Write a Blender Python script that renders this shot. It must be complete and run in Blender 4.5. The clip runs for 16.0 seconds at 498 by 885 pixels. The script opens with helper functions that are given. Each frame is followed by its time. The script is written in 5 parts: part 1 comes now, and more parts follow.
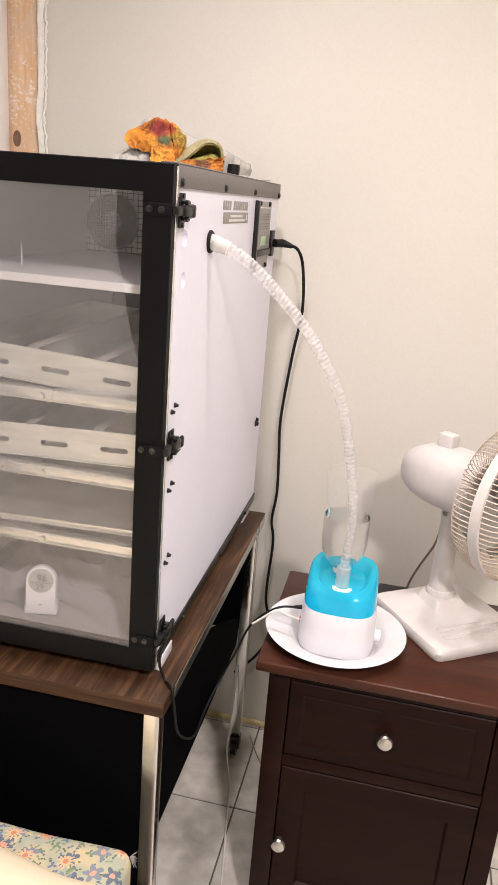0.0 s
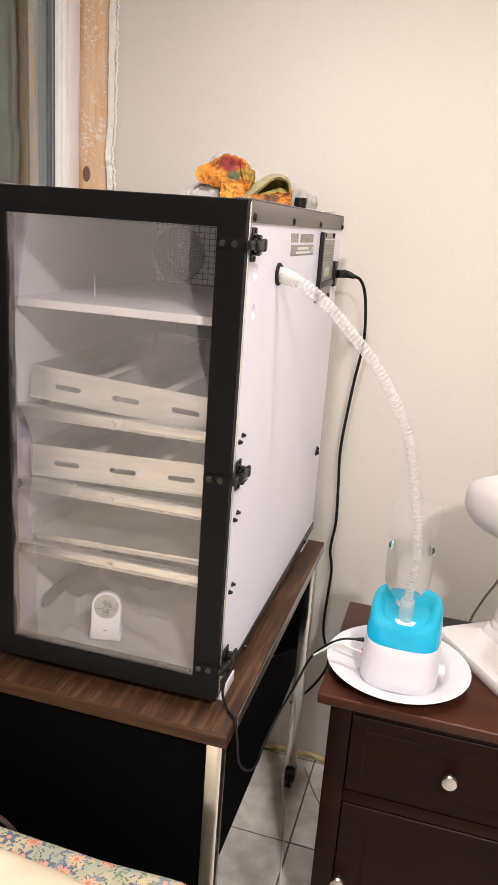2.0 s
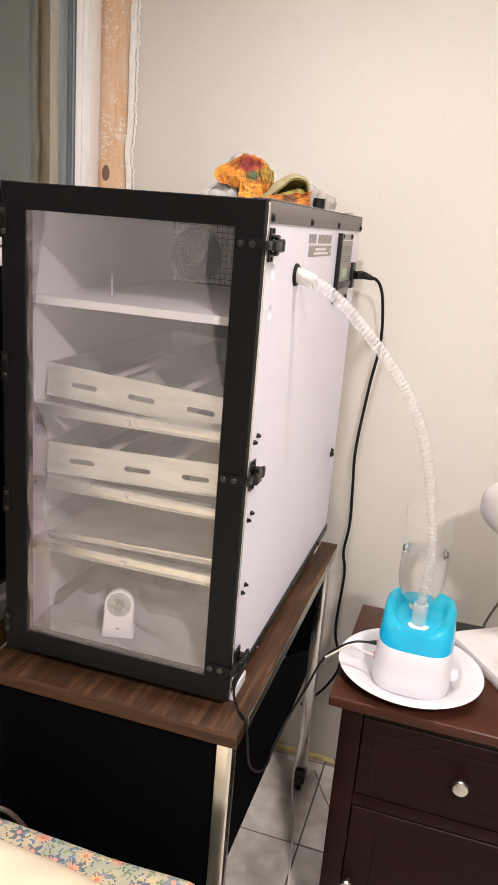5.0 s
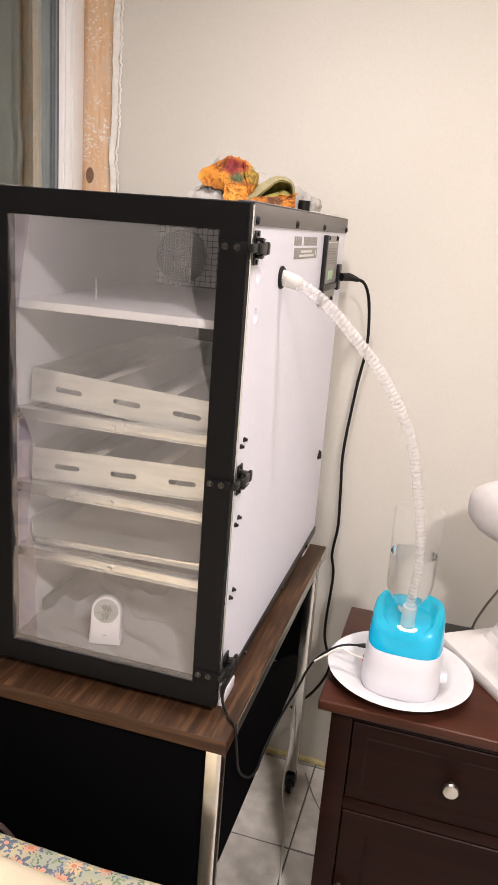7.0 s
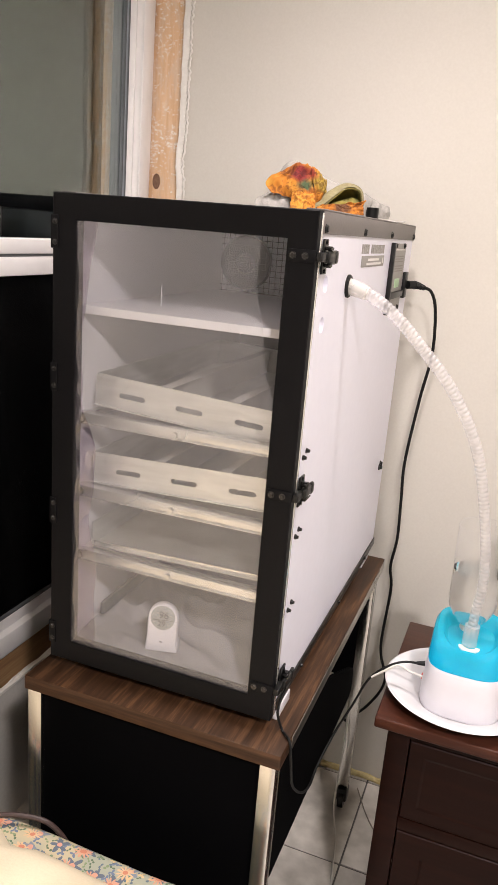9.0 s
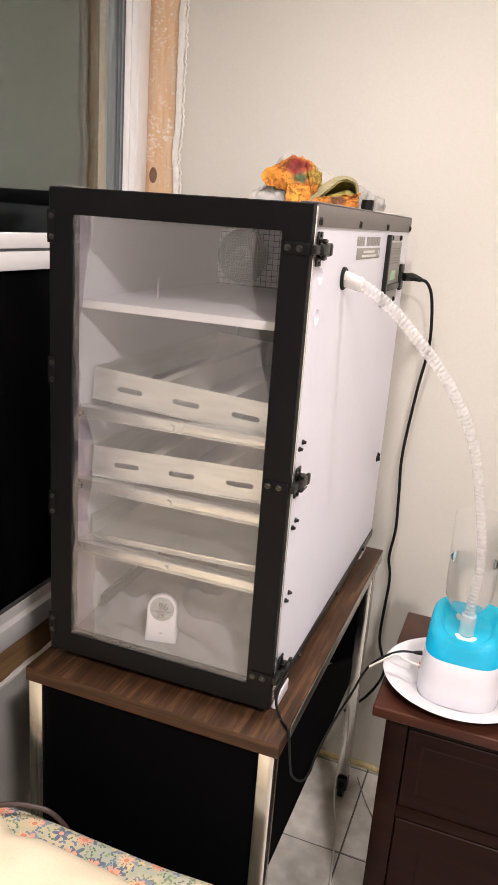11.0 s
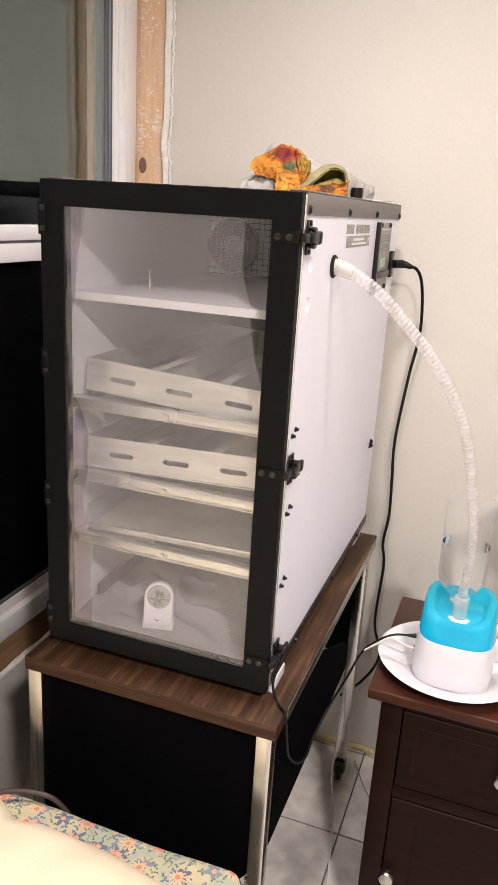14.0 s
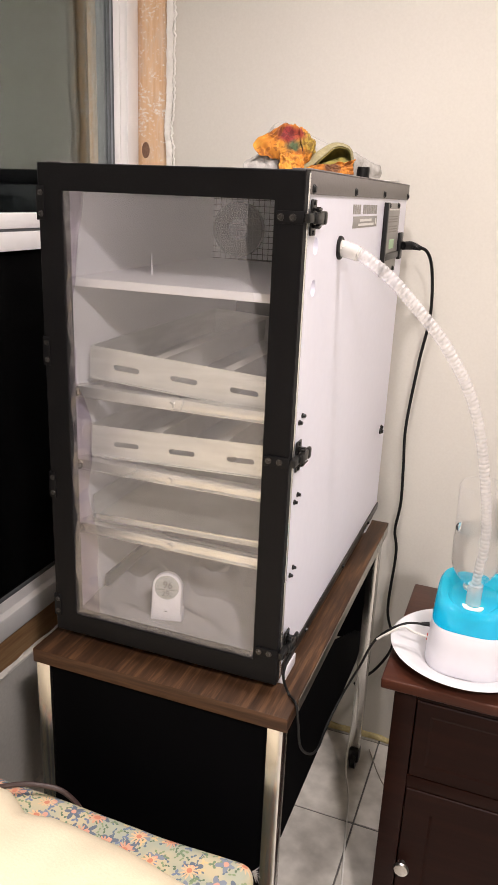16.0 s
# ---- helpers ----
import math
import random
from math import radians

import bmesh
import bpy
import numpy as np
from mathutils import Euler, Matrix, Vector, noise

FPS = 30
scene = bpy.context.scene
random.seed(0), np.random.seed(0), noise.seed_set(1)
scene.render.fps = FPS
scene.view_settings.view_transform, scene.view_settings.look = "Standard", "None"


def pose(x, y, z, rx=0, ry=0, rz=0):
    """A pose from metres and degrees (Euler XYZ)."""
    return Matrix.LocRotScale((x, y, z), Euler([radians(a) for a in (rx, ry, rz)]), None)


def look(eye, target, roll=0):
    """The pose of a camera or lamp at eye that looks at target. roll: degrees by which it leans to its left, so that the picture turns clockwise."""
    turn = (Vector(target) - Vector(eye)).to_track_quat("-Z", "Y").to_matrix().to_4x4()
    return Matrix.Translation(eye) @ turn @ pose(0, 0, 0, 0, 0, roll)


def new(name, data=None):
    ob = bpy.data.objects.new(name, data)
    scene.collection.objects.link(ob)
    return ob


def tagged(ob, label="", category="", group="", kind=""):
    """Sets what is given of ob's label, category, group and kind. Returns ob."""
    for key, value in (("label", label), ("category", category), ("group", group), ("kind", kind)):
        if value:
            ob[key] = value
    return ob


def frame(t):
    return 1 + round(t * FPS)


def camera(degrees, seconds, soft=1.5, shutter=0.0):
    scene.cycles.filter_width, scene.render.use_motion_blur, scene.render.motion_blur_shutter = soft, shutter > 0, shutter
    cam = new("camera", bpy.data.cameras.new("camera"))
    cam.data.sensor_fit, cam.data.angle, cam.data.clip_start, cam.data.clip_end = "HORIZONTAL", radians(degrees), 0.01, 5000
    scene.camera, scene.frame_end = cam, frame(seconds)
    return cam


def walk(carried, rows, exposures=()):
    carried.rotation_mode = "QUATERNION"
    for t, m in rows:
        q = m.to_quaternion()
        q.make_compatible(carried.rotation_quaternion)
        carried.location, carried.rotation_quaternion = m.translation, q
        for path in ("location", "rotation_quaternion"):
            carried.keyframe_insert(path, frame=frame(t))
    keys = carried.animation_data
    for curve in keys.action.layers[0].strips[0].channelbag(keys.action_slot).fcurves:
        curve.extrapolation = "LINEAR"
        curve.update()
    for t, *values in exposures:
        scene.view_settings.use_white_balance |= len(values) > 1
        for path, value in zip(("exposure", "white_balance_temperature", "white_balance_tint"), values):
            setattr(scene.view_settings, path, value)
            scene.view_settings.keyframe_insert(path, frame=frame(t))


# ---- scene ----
cam = camera(36.6, 16.0)
PATH = [
    (0, (0.317, -0.976, 1.45), (-0.049, 0.895, 0.843), 4.6),
    (0.5, (0.299, -0.976, 1.449), (-0.056, 0.905, 0.867), 4.8),
    (1, (0.287, -0.99, 1.458), (-0.149, 0.878, 0.893), 4.3),
    (1.5, (0.29, -0.987, 1.456), (-0.185, 0.875, 0.901), 4.2),
    (2, (0.291, -0.985, 1.456), (-0.21, 0.871, 0.905), 4.1),
    (2.5, (0.29, -0.99, 1.456), (-0.228, 0.862, 0.907), 4.3),
    (3, (0.289, -0.989, 1.457), (-0.241, 0.859, 0.907), 4.4),
    (3.5, (0.289, -0.983, 1.457), (-0.247, 0.862, 0.902), 4.5),
    (4, (0.29, -0.984, 1.455), (-0.251, 0.859, 0.9), 4.6),
    (6.5, (0.29, -0.98, 1.457), (-0.234, 0.871, 0.909), 4.5),
    (7, (0.29, -0.975, 1.458), (-0.219, 0.88, 0.91), 4.4),
    (7.5, (0.313, -0.968, 1.462), (-0.159, 0.896, 0.914), 4.7),
    (8, (0.277, -0.971, 1.462), (-0.279, 0.87, 0.912), 4.7),
    (8.5, (0.268, -0.962, 1.459), (-0.344, 0.861, 0.909), 4.7),
    (9, (0.275, -0.963, 1.463), (-0.374, 0.847, 0.913), 4.6),
    (9.2, (0.28, -0.966, 1.462), (-0.382, 0.839, 0.909), 4.5),
    (11.5, (0.285, -0.971, 1.465), (-0.352, 0.838, 0.898), 3.9),
    (12, (0.288, -0.976, 1.468), (-0.338, 0.837, 0.902), 3.6),
    (12.5, (0.292, -0.98, 1.468), (-0.332, 0.834, 0.902), 3.6),
    (13, (0.294, -0.981, 1.468), (-0.332, 0.83, 0.894), 3.5),
    (13.5, (0.29, -0.981, 1.465), (-0.337, 0.828, 0.887), 3.5),
    (14, (0.289, -0.98, 1.464), (-0.34, 0.824, 0.873), 3.5),
    (14.5, (0.286, -0.973, 1.467), (-0.343, 0.826, 0.861), 3.3),
    (15, (0.292, -0.964, 1.462), (-0.348, 0.828, 0.846), 3.0),
    (15.5, (0.292, -0.955, 1.459), (-0.36, 0.83, 0.835), 2.6),
    (16, (0.29, -0.956, 1.456), (-0.365, 0.828, 0.834), 2.4),
]
walk(cam, [(t, look(eye, target, roll)) for t, eye, target, roll in PATH])

# ---- world and lights ----
world = bpy.data.worlds.new("night")
world.use_nodes = True
world.node_tree.nodes["Background"].inputs[0].default_value = (0.02, 0.025, 0.04, 1)
world.node_tree.nodes["Background"].inputs[1].default_value = 0.05
scene.world = world
scene.view_settings.exposure = 0.0


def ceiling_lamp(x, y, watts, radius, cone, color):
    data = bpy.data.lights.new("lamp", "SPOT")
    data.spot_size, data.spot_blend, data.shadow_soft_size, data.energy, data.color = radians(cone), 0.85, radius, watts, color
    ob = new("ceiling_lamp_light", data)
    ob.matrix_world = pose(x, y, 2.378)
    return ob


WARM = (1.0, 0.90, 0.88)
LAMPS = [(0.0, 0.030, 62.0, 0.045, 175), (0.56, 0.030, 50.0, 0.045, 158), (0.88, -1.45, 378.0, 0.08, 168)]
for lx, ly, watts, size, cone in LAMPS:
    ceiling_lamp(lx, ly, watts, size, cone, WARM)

# ---- materials ----


def mat(name):
    m = bpy.data.materials.new(name)
    m.use_nodes = True
    nt = m.node_tree
    return m, nt, nt.nodes["Principled BSDF"]


def node(nt, kind, **kw):
    n = nt.nodes.new(kind)
    for k, v in kw.items():
        n.inputs[k.replace("_", " ")].default_value = v
    return n


def coords(nt, scale=(1, 1, 1)):
    tc = nt.nodes.new("ShaderNodeTexCoord")
    mp = nt.nodes.new("ShaderNodeMapping")
    mp.inputs["Scale"].default_value = scale
    nt.links.new(tc.outputs["Object"], mp.inputs["Vector"])
    return mp.outputs["Vector"]


def ramp(nt, fac, stops):
    r = nt.nodes.new("ShaderNodeValToRGB")
    while len(r.color_ramp.elements) < len(stops):
        r.color_ramp.elements.new(0.5)
    for e, (p, c) in zip(r.color_ramp.elements, stops):
        e.position, e.color = p, (*c, 1)
    nt.links.new(fac, r.inputs["Fac"])
    return r.outputs["Color"]


def surface(name, c1, c2, rough=0.5, metal=0.0, grain=60.0, stretch=(1, 1, 1), bump=0.05, coarse=4.0, spec=0.5, dist=0.002):
    """Two tones mixed by noise at two scales, with a fine bump."""
    m, nt, p = mat(name)
    v = coords(nt, stretch)
    n1, n2 = node(nt, "ShaderNodeTexNoise", Scale=grain, Detail=6.0), node(nt, "ShaderNodeTexNoise", Scale=coarse, Detail=3.0)
    nt.links.new(v, n1.inputs["Vector"])
    nt.links.new(v, n2.inputs["Vector"])
    mix = node(nt, "ShaderNodeMath", Value=0.5)
    mix.operation = "ADD"
    half = nt.nodes.new("ShaderNodeMath")
    half.operation, half.inputs[1].default_value = "MULTIPLY", 0.5
    nt.links.new(n1.outputs["Fac"], mix.inputs[0])
    nt.links.new(n2.outputs["Fac"], mix.inputs[1])
    nt.links.new(mix.outputs[0], half.inputs[0])
    nt.links.new(ramp(nt, half.outputs[0], [(0.35, c1), (0.65, c2)]), p.inputs["Base Color"])
    b = node(nt, "ShaderNodeBump", Strength=bump, Distance=dist)
    nt.links.new(n1.outputs["Fac"], b.inputs["Height"])
    nt.links.new(b.outputs["Normal"], p.inputs["Normal"])
    r = nt.nodes.new("ShaderNodeMapRange")
    r.inputs["To Min"].default_value, r.inputs["To Max"].default_value = max(rough - 0.08, 0.02), min(rough + 0.08, 1)
    nt.links.new(n2.outputs["Fac"], r.inputs["Value"])
    nt.links.new(r.outputs["Result"], p.inputs["Roughness"])
    p.inputs["Metallic"].default_value = metal
    p.inputs["Specular IOR Level"].default_value = spec
    return m


def veil(name, clear, color, gloss=0.1, rough=0.1, translucent=0.3, tint=(1, 1, 1)):
    """Thin clear plastic: light passes straight, a share is scattered by the haze, with a gloss on top."""
    m, nt, p = mat(name)
    nt.nodes.remove(p)
    out = nt.nodes["Material Output"]
    tr, di, tl = node(nt, "ShaderNodeBsdfTransparent", Color=(*tint, 1)), node(nt, "ShaderNodeBsdfDiffuse", Color=(*color, 1)), node(nt, "ShaderNodeBsdfTranslucent", Color=(*color, 1))
    gl = node(nt, "ShaderNodeBsdfGlossy", Color=(1, 1, 1, 1), Roughness=rough)
    m1, m2, m3 = (nt.nodes.new("ShaderNodeMixShader") for _ in range(3))
    nse = node(nt, "ShaderNodeTexNoise", Scale=9.0, Detail=4.0)
    nt.links.new(coords(nt), nse.inputs["Vector"])
    mr = nt.nodes.new("ShaderNodeMapRange")
    mr.inputs["To Min"].default_value, mr.inputs["To Max"].default_value = min(1, clear + 0.06), max(0, clear - 0.06)
    nt.links.new(nse.outputs["Fac"], mr.inputs["Value"])
    m1.inputs[0].default_value = translucent
    nt.links.new(di.outputs[0], m1.inputs[1])
    nt.links.new(tl.outputs[0], m1.inputs[2])
    nt.links.new(mr.outputs["Result"], m2.inputs[0])
    nt.links.new(m1.outputs[0], m2.inputs[1])
    nt.links.new(tr.outputs[0], m2.inputs[2])
    lw = node(nt, "ShaderNodeLayerWeight", Blend=0.5)
    pw = nt.nodes.new("ShaderNodeMath")
    pw.operation, pw.inputs[1].default_value = "POWER", 5.0
    mul = nt.nodes.new("ShaderNodeMath")
    mul.operation, mul.inputs[1].default_value, mul.inputs[2].default_value = "MULTIPLY_ADD", 0.9 * gloss * 10, 0.04 * gloss * 10
    mul.use_clamp = True
    nt.links.new(lw.outputs["Facing"], pw.inputs[0])
    nt.links.new(pw.outputs[0], mul.inputs[0])
    nt.links.new(mul.outputs[0], m3.inputs[0])
    nt.links.new(m2.outputs[0], m3.inputs[1])
    nt.links.new(gl.outputs[0], m3.inputs[2])
    nt.links.new(m3.outputs[0], out.inputs["Surface"])
    return m


def glass(name, color=(1, 1, 1), ior=1.5, rough=0.0):
    m, nt, p = mat(name)
    p.inputs["Base Color"].default_value = (*color, 1)
    p.inputs["Roughness"].default_value = rough
    p.inputs["Transmission Weight"].default_value = 1.0
    p.inputs["IOR"].default_value = ior
    return m


def wood(name, dark, mid, light, along, rough=0.4, ring=1.0, flecks=False):
    """Wood grain that runs along one axis."""
    m, nt, p = mat(name)
    s = [14.0 * ring] * 3
    s["xyz".index(along)] = 0.9 * ring
    v = coords(nt, s)
    n1 = node(nt, "ShaderNodeTexNoise", Scale=3.0, Detail=8.0, Roughness=0.65, Distortion=0.6)
    n2 = node(nt, "ShaderNodeTexNoise", Scale=14.0, Detail=4.0, Roughness=0.6)
    nt.links.new(v, n1.inputs["Vector"])
    nt.links.new(v, n2.inputs["Vector"])
    add = nt.nodes.new("ShaderNodeMath")
    add.operation, add.inputs[2].default_value = "MULTIPLY_ADD", 0.0
    sc = nt.nodes.new("ShaderNodeMath")
    sc.operation, sc.inputs[1].default_value = "MULTIPLY", 0.65
    nt.links.new(n1.outputs["Fac"], sc.inputs[0])
    nt.links.new(n2.outputs["Fac"], add.inputs[0])
    add.inputs[1].default_value = 0.35
    nt.links.new(sc.outputs[0], add.inputs[2])
    col = ramp(nt, add.outputs[0], [(0.36, dark), (0.5, mid), (0.64, light)])
    if flecks:
        n3 = node(nt, "ShaderNodeTexNoise", Scale=150.0, Detail=5.0, Roughness=0.7)
        nt.links.new(coords(nt, (0.75, 1, 1.1)), n3.inputs["Vector"])
        n4 = node(nt, "ShaderNodeTexNoise", Scale=7.0, Detail=2.0)
        nt.links.new(coords(nt), n4.inputs["Vector"])
        ad = nt.nodes.new("ShaderNodeMath")
        ad.operation, ad.inputs[1].default_value = "MULTIPLY_ADD", 0.30
        nt.links.new(n4.outputs["Fac"], ad.inputs[0])
        nt.links.new(n3.outputs["Fac"], ad.inputs[2])
        fac = ramp(nt, ad.outputs[0], [(0.705, (0, 0, 0)), (0.78, (1, 1, 1))])
        smear = node(nt, "ShaderNodeTexNoise", Scale=24.0, Detail=5.0, Roughness=0.7, Distortion=0.5)
        nt.links.new(coords(nt, (1.6, 1, 0.5)), smear.inputs["Vector"])
        thin = ramp(nt, smear.outputs["Fac"], [(0.48, (0, 0, 0)), (0.70, (0.55, 0.55, 0.55))])
        for share, tone in ((thin, (0.62, 0.54, 0.46, 1)), (fac, (0.78, 0.72, 0.66, 1))):
            mx = nt.nodes.new("ShaderNodeMix")
            mx.data_type = "RGBA"
            nt.links.new(share, mx.inputs["Factor"])
            nt.links.new(col, mx.inputs["A"])
            mx.inputs["B"].default_value = tone
            col = mx.outputs["Result"]
    nt.links.new(col, p.inputs["Base Color"])
    b = node(nt, "ShaderNodeBump", Strength=0.12, Distance=0.002)
    nt.links.new(add.outputs[0], b.inputs["Height"])
    nt.links.new(b.outputs["Normal"], p.inputs["Normal"])
    p.inputs["Roughness"].default_value = rough
    return m


def floral(name):
    """Cotton print: pale ground, blue and coral flowers in groups, green leaf specks."""
    m, nt, p = mat(name)
    v = coords(nt)
    warp = node(nt, "ShaderNodeTexNoise", Scale=45.0, Detail=2.0)
    nt.links.new(v, warp.inputs["Vector"])
    off = nt.nodes.new("ShaderNodeVectorMath")
    off.operation = "MULTIPLY_ADD"
    off.inputs[1].default_value = (0.009, 0.009, 0.009)
    nt.links.new(warp.outputs["Color"], off.inputs[0])
    nt.links.new(v, off.inputs[2])

    def math_node(op, a, b=None, c=None):
        n = nt.nodes.new("ShaderNodeMath")
        n.operation = op
        for k, val in enumerate((a, b, c)):
            if val is None:
                continue
            if isinstance(val, (int, float)):
                n.inputs[k].default_value = val
            else:
                nt.links.new(val, n.inputs[k])
        return n.outputs[0]

    def layer(below, scale, radius, petals, depth, keep_above, stops, heart=None, squash=1.0):
        """Scatters one kind of flower or leaf: petals by the angle round each cell's point."""
        vo = node(nt, "ShaderNodeTexVoronoi", Scale=scale, Randomness=0.9)
        vo.voronoi_dimensions = "2D"
        nt.links.new(off.outputs[0], vo.inputs["Vector"])
        sub = nt.nodes.new("ShaderNodeVectorMath")
        sub.operation = "SUBTRACT"
        nt.links.new(off.outputs[0], sub.inputs[0])
        nt.links.new(vo.outputs["Position"], sub.inputs[1])
        xyz = nt.nodes.new("ShaderNodeSeparateXYZ")
        nt.links.new(sub.outputs[0], xyz.inputs[0])
        sep = nt.nodes.new("ShaderNodeSeparateColor")
        nt.links.new(vo.outputs["Color"], sep.inputs[0])
        r = math_node("POWER", math_node("ADD", math_node("MULTIPLY", xyz.outputs[0], xyz.outputs[0]), math_node("MULTIPLY", xyz.outputs[1], xyz.outputs[1])), 0.5)
        ang = math_node("ADD", math_node("ARCTAN2", xyz.outputs[1], xyz.outputs[0]), math_node("MULTIPLY", sep.outputs[2], 6.28))
        lobe = math_node("MULTIPLY_ADD", math_node("COSINE", math_node("MULTIPLY", ang, petals)), depth, 1.0 - depth)
        edge = math_node("MULTIPLY", lobe, radius)
        mask = math_node("MULTIPLY", math_node("LESS_THAN", r, edge), math_node("GREATER_THAN", sep.outputs[1], keep_above))
        rc = ramp(nt, sep.outputs[0], stops)
        [n for n in nt.nodes if n.type == "VALTORGB"][-1].color_ramp.interpolation = "CONSTANT"
        mx = nt.nodes.new("ShaderNodeMix")
        mx.data_type = "RGBA"
        nt.links.new(mask, mx.inputs["Factor"])
        nt.links.new(below, mx.inputs["A"])
        nt.links.new(rc, mx.inputs["B"])
        result = mx.outputs["Result"]
        if heart:
            m2 = nt.nodes.new("ShaderNodeMix")
            m2.data_type = "RGBA"
            nt.links.new(math_node("MULTIPLY", math_node("LESS_THAN", r, radius * 0.30), mask), m2.inputs["Factor"])
            nt.links.new(result, m2.inputs["A"])
            m2.inputs["B"].default_value = (*heart, 1)
            result = m2.outputs["Result"]
        return result

    g = node(nt, "ShaderNodeTexNoise", Scale=14.0, Detail=2.0)
    nt.links.new(v, g.inputs["Vector"])
    col = ramp(nt, g.outputs["Fac"], [(0.44, (0.48, 0.415, 0.27)), (0.58, (0.34, 0.355, 0.275))])
    col = layer(col, 92.0, 0.0048, 2.0, 0.55, 0.30, [(0.0, (0.10, 0.15, 0.09)), (0.4, (0.20, 0.26, 0.14)), (0.75, (0.11, 0.15, 0.19))])
    col = layer(col, 58.0, 0.0068, 3.0, 0.40, 0.50, [(0.0, (0.14, 0.18, 0.26)), (0.5, (0.16, 0.22, 0.13)), (0.8, (0.60, 0.44, 0.22))])
    col = layer(col, 30.0, 0.0155, 5.0, 0.28, 0.30, [(0.0, (0.11, 0.135, 0.175)), (0.7, (0.19, 0.22, 0.265))], (0.58, 0.30, 0.22))
    col = layer(col, 29.0, 0.0145, 11.0, 0.30, 0.45, [(0.0, (0.58, 0.31, 0.20)), (0.55, (0.60, 0.41, 0.24))], (0.52, 0.20, 0.12))
    nt.links.new(col, p.inputs["Base Color"])
    p.inputs["Roughness"].default_value = 0.85
    w = node(nt, "ShaderNodeTexNoise", Scale=420.0, Detail=2.0)
    nt.links.new(v, w.inputs["Vector"])
    b = node(nt, "ShaderNodeBump", Strength=0.2, Distance=0.001)
    nt.links.new(w.outputs["Fac"], b.inputs["Height"])
    nt.links.new(b.outputs["Normal"], p.inputs["Normal"])
    return m


def batik(name):
    """Orange cotton with wax lines, dye patches of red, green and olive, and one painted hollow shade."""
    m, nt, p = mat(name)
    v = coords(nt)
    n = node(nt, "ShaderNodeTexNoise", Scale=22.0, Detail=3.0, Distortion=0.8)
    n2 = node(nt, "ShaderNodeTexNoise", Scale=70.0, Detail=3.0, Distortion=2.0)
    nt.links.new(v, n.inputs["Vector"])
    nt.links.new(v, n2.inputs["Vector"])
    col = ramp(nt, n.outputs["Fac"], [(0.30, (0.24, 0.07, 0.005)), (0.5, (0.39, 0.14, 0.009)), (0.66, (0.47, 0.22, 0.025))])
    # The last, brown patch paints the shade in the hollow under the hem.
    for centre, radius, tone in (((-0.092, 0.315, 1.535), 0.024, (0.26, 0.17, 0.02)), ((-0.124, 0.291, 1.556), 0.017, (0.15, 0.010, 0.008)), ((-0.105, 0.298, 1.556), 0.011, (0.22, 0.03, 0.012)), ((-0.111, 0.286, 1.536), 0.012, (0.05, 0.075, 0.03)), ((-0.05, 0.285, 1.500), 0.018, (0.12, 0.045, 0.012))):
        d = nt.nodes.new("ShaderNodeVectorMath")
        d.operation = "DISTANCE"
        d.inputs[1].default_value = centre
        wob = nt.nodes.new("ShaderNodeVectorMath")
        wob.operation = "MULTIPLY_ADD"
        wob.inputs[1].default_value = (0.03, 0.03, 0.03)
        nt.links.new(n.outputs["Color"], wob.inputs[0])
        back = nt.nodes.new("ShaderNodeVectorMath")
        back.operation = "SUBTRACT"
        back.inputs[1].default_value = (0.015, 0.015, 0.015)
        nt.links.new(v, back.inputs[0])
        nt.links.new(back.outputs[0], wob.inputs[2])
        nt.links.new(wob.outputs[0], d.inputs[0])
        fac = nt.nodes.new("ShaderNodeMapRange")
        fac.inputs["From Min"].default_value, fac.inputs["From Max"].default_value = radius + 0.004, radius - 0.004
        nt.links.new(d.outputs["Value"], fac.inputs["Value"])
        mx = nt.nodes.new("ShaderNodeMix")
        mx.data_type = "RGBA"
        nt.links.new(fac.outputs["Result"], mx.inputs["Factor"])
        nt.links.new(col, mx.inputs["A"])
        mx.inputs["B"].default_value = (*tone, 1)
        col = mx.outputs["Result"]
    c2 = ramp(nt, n2.outputs["Fac"], [(0.44, (0.45, 0.36, 0.28)), (0.50, (1, 1, 1))])
    mx = nt.nodes.new("ShaderNodeMix")
    mx.data_type, mx.blend_type = "RGBA", "MULTIPLY"
    mx.inputs["Factor"].default_value = 0.75
    nt.links.new(col, mx.inputs["A"])
    nt.links.new(c2, mx.inputs["B"])
    nt.links.new(mx.outputs["Result"], p.inputs["Base Color"])
    p.inputs["Roughness"].default_value = 0.9
    w = node(nt, "ShaderNodeTexNoise", Scale=500.0)
    nt.links.new(v, w.inputs["Vector"])
    b = node(nt, "ShaderNodeBump", Strength=0.25, Distance=0.001)
    nt.links.new(w.outputs["Fac"], b.inputs["Height"])
    nt.links.new(b.outputs["Normal"], p.inputs["Normal"])
    return m


PAINT = surface("cream_wall_paint", (0.615, 0.588, 0.528), (0.655, 0.628, 0.568), 0.75, grain=180, bump=0.02, coarse=1.5, spec=0.3)
RAW_WALL = surface("grey_wall_paint", (0.52, 0.50, 0.46), (0.60, 0.58, 0.54), 0.8, grain=120, bump=0.06, coarse=3)
PLASTER = surface("joint_compound", (0.74, 0.71, 0.66), (0.85, 0.82, 0.77), 0.9, grain=70, bump=0.5, coarse=12)
CEIL = surface("ceiling_paint", (0.78, 0.76, 0.72), (0.82, 0.80, 0.76), 0.85, grain=140, bump=0.08)
TILE = surface("grey_floor_tile", (0.40, 0.375, 0.335), (0.70, 0.665, 0.61), 0.32, grain=22, bump=0.02, coarse=5)
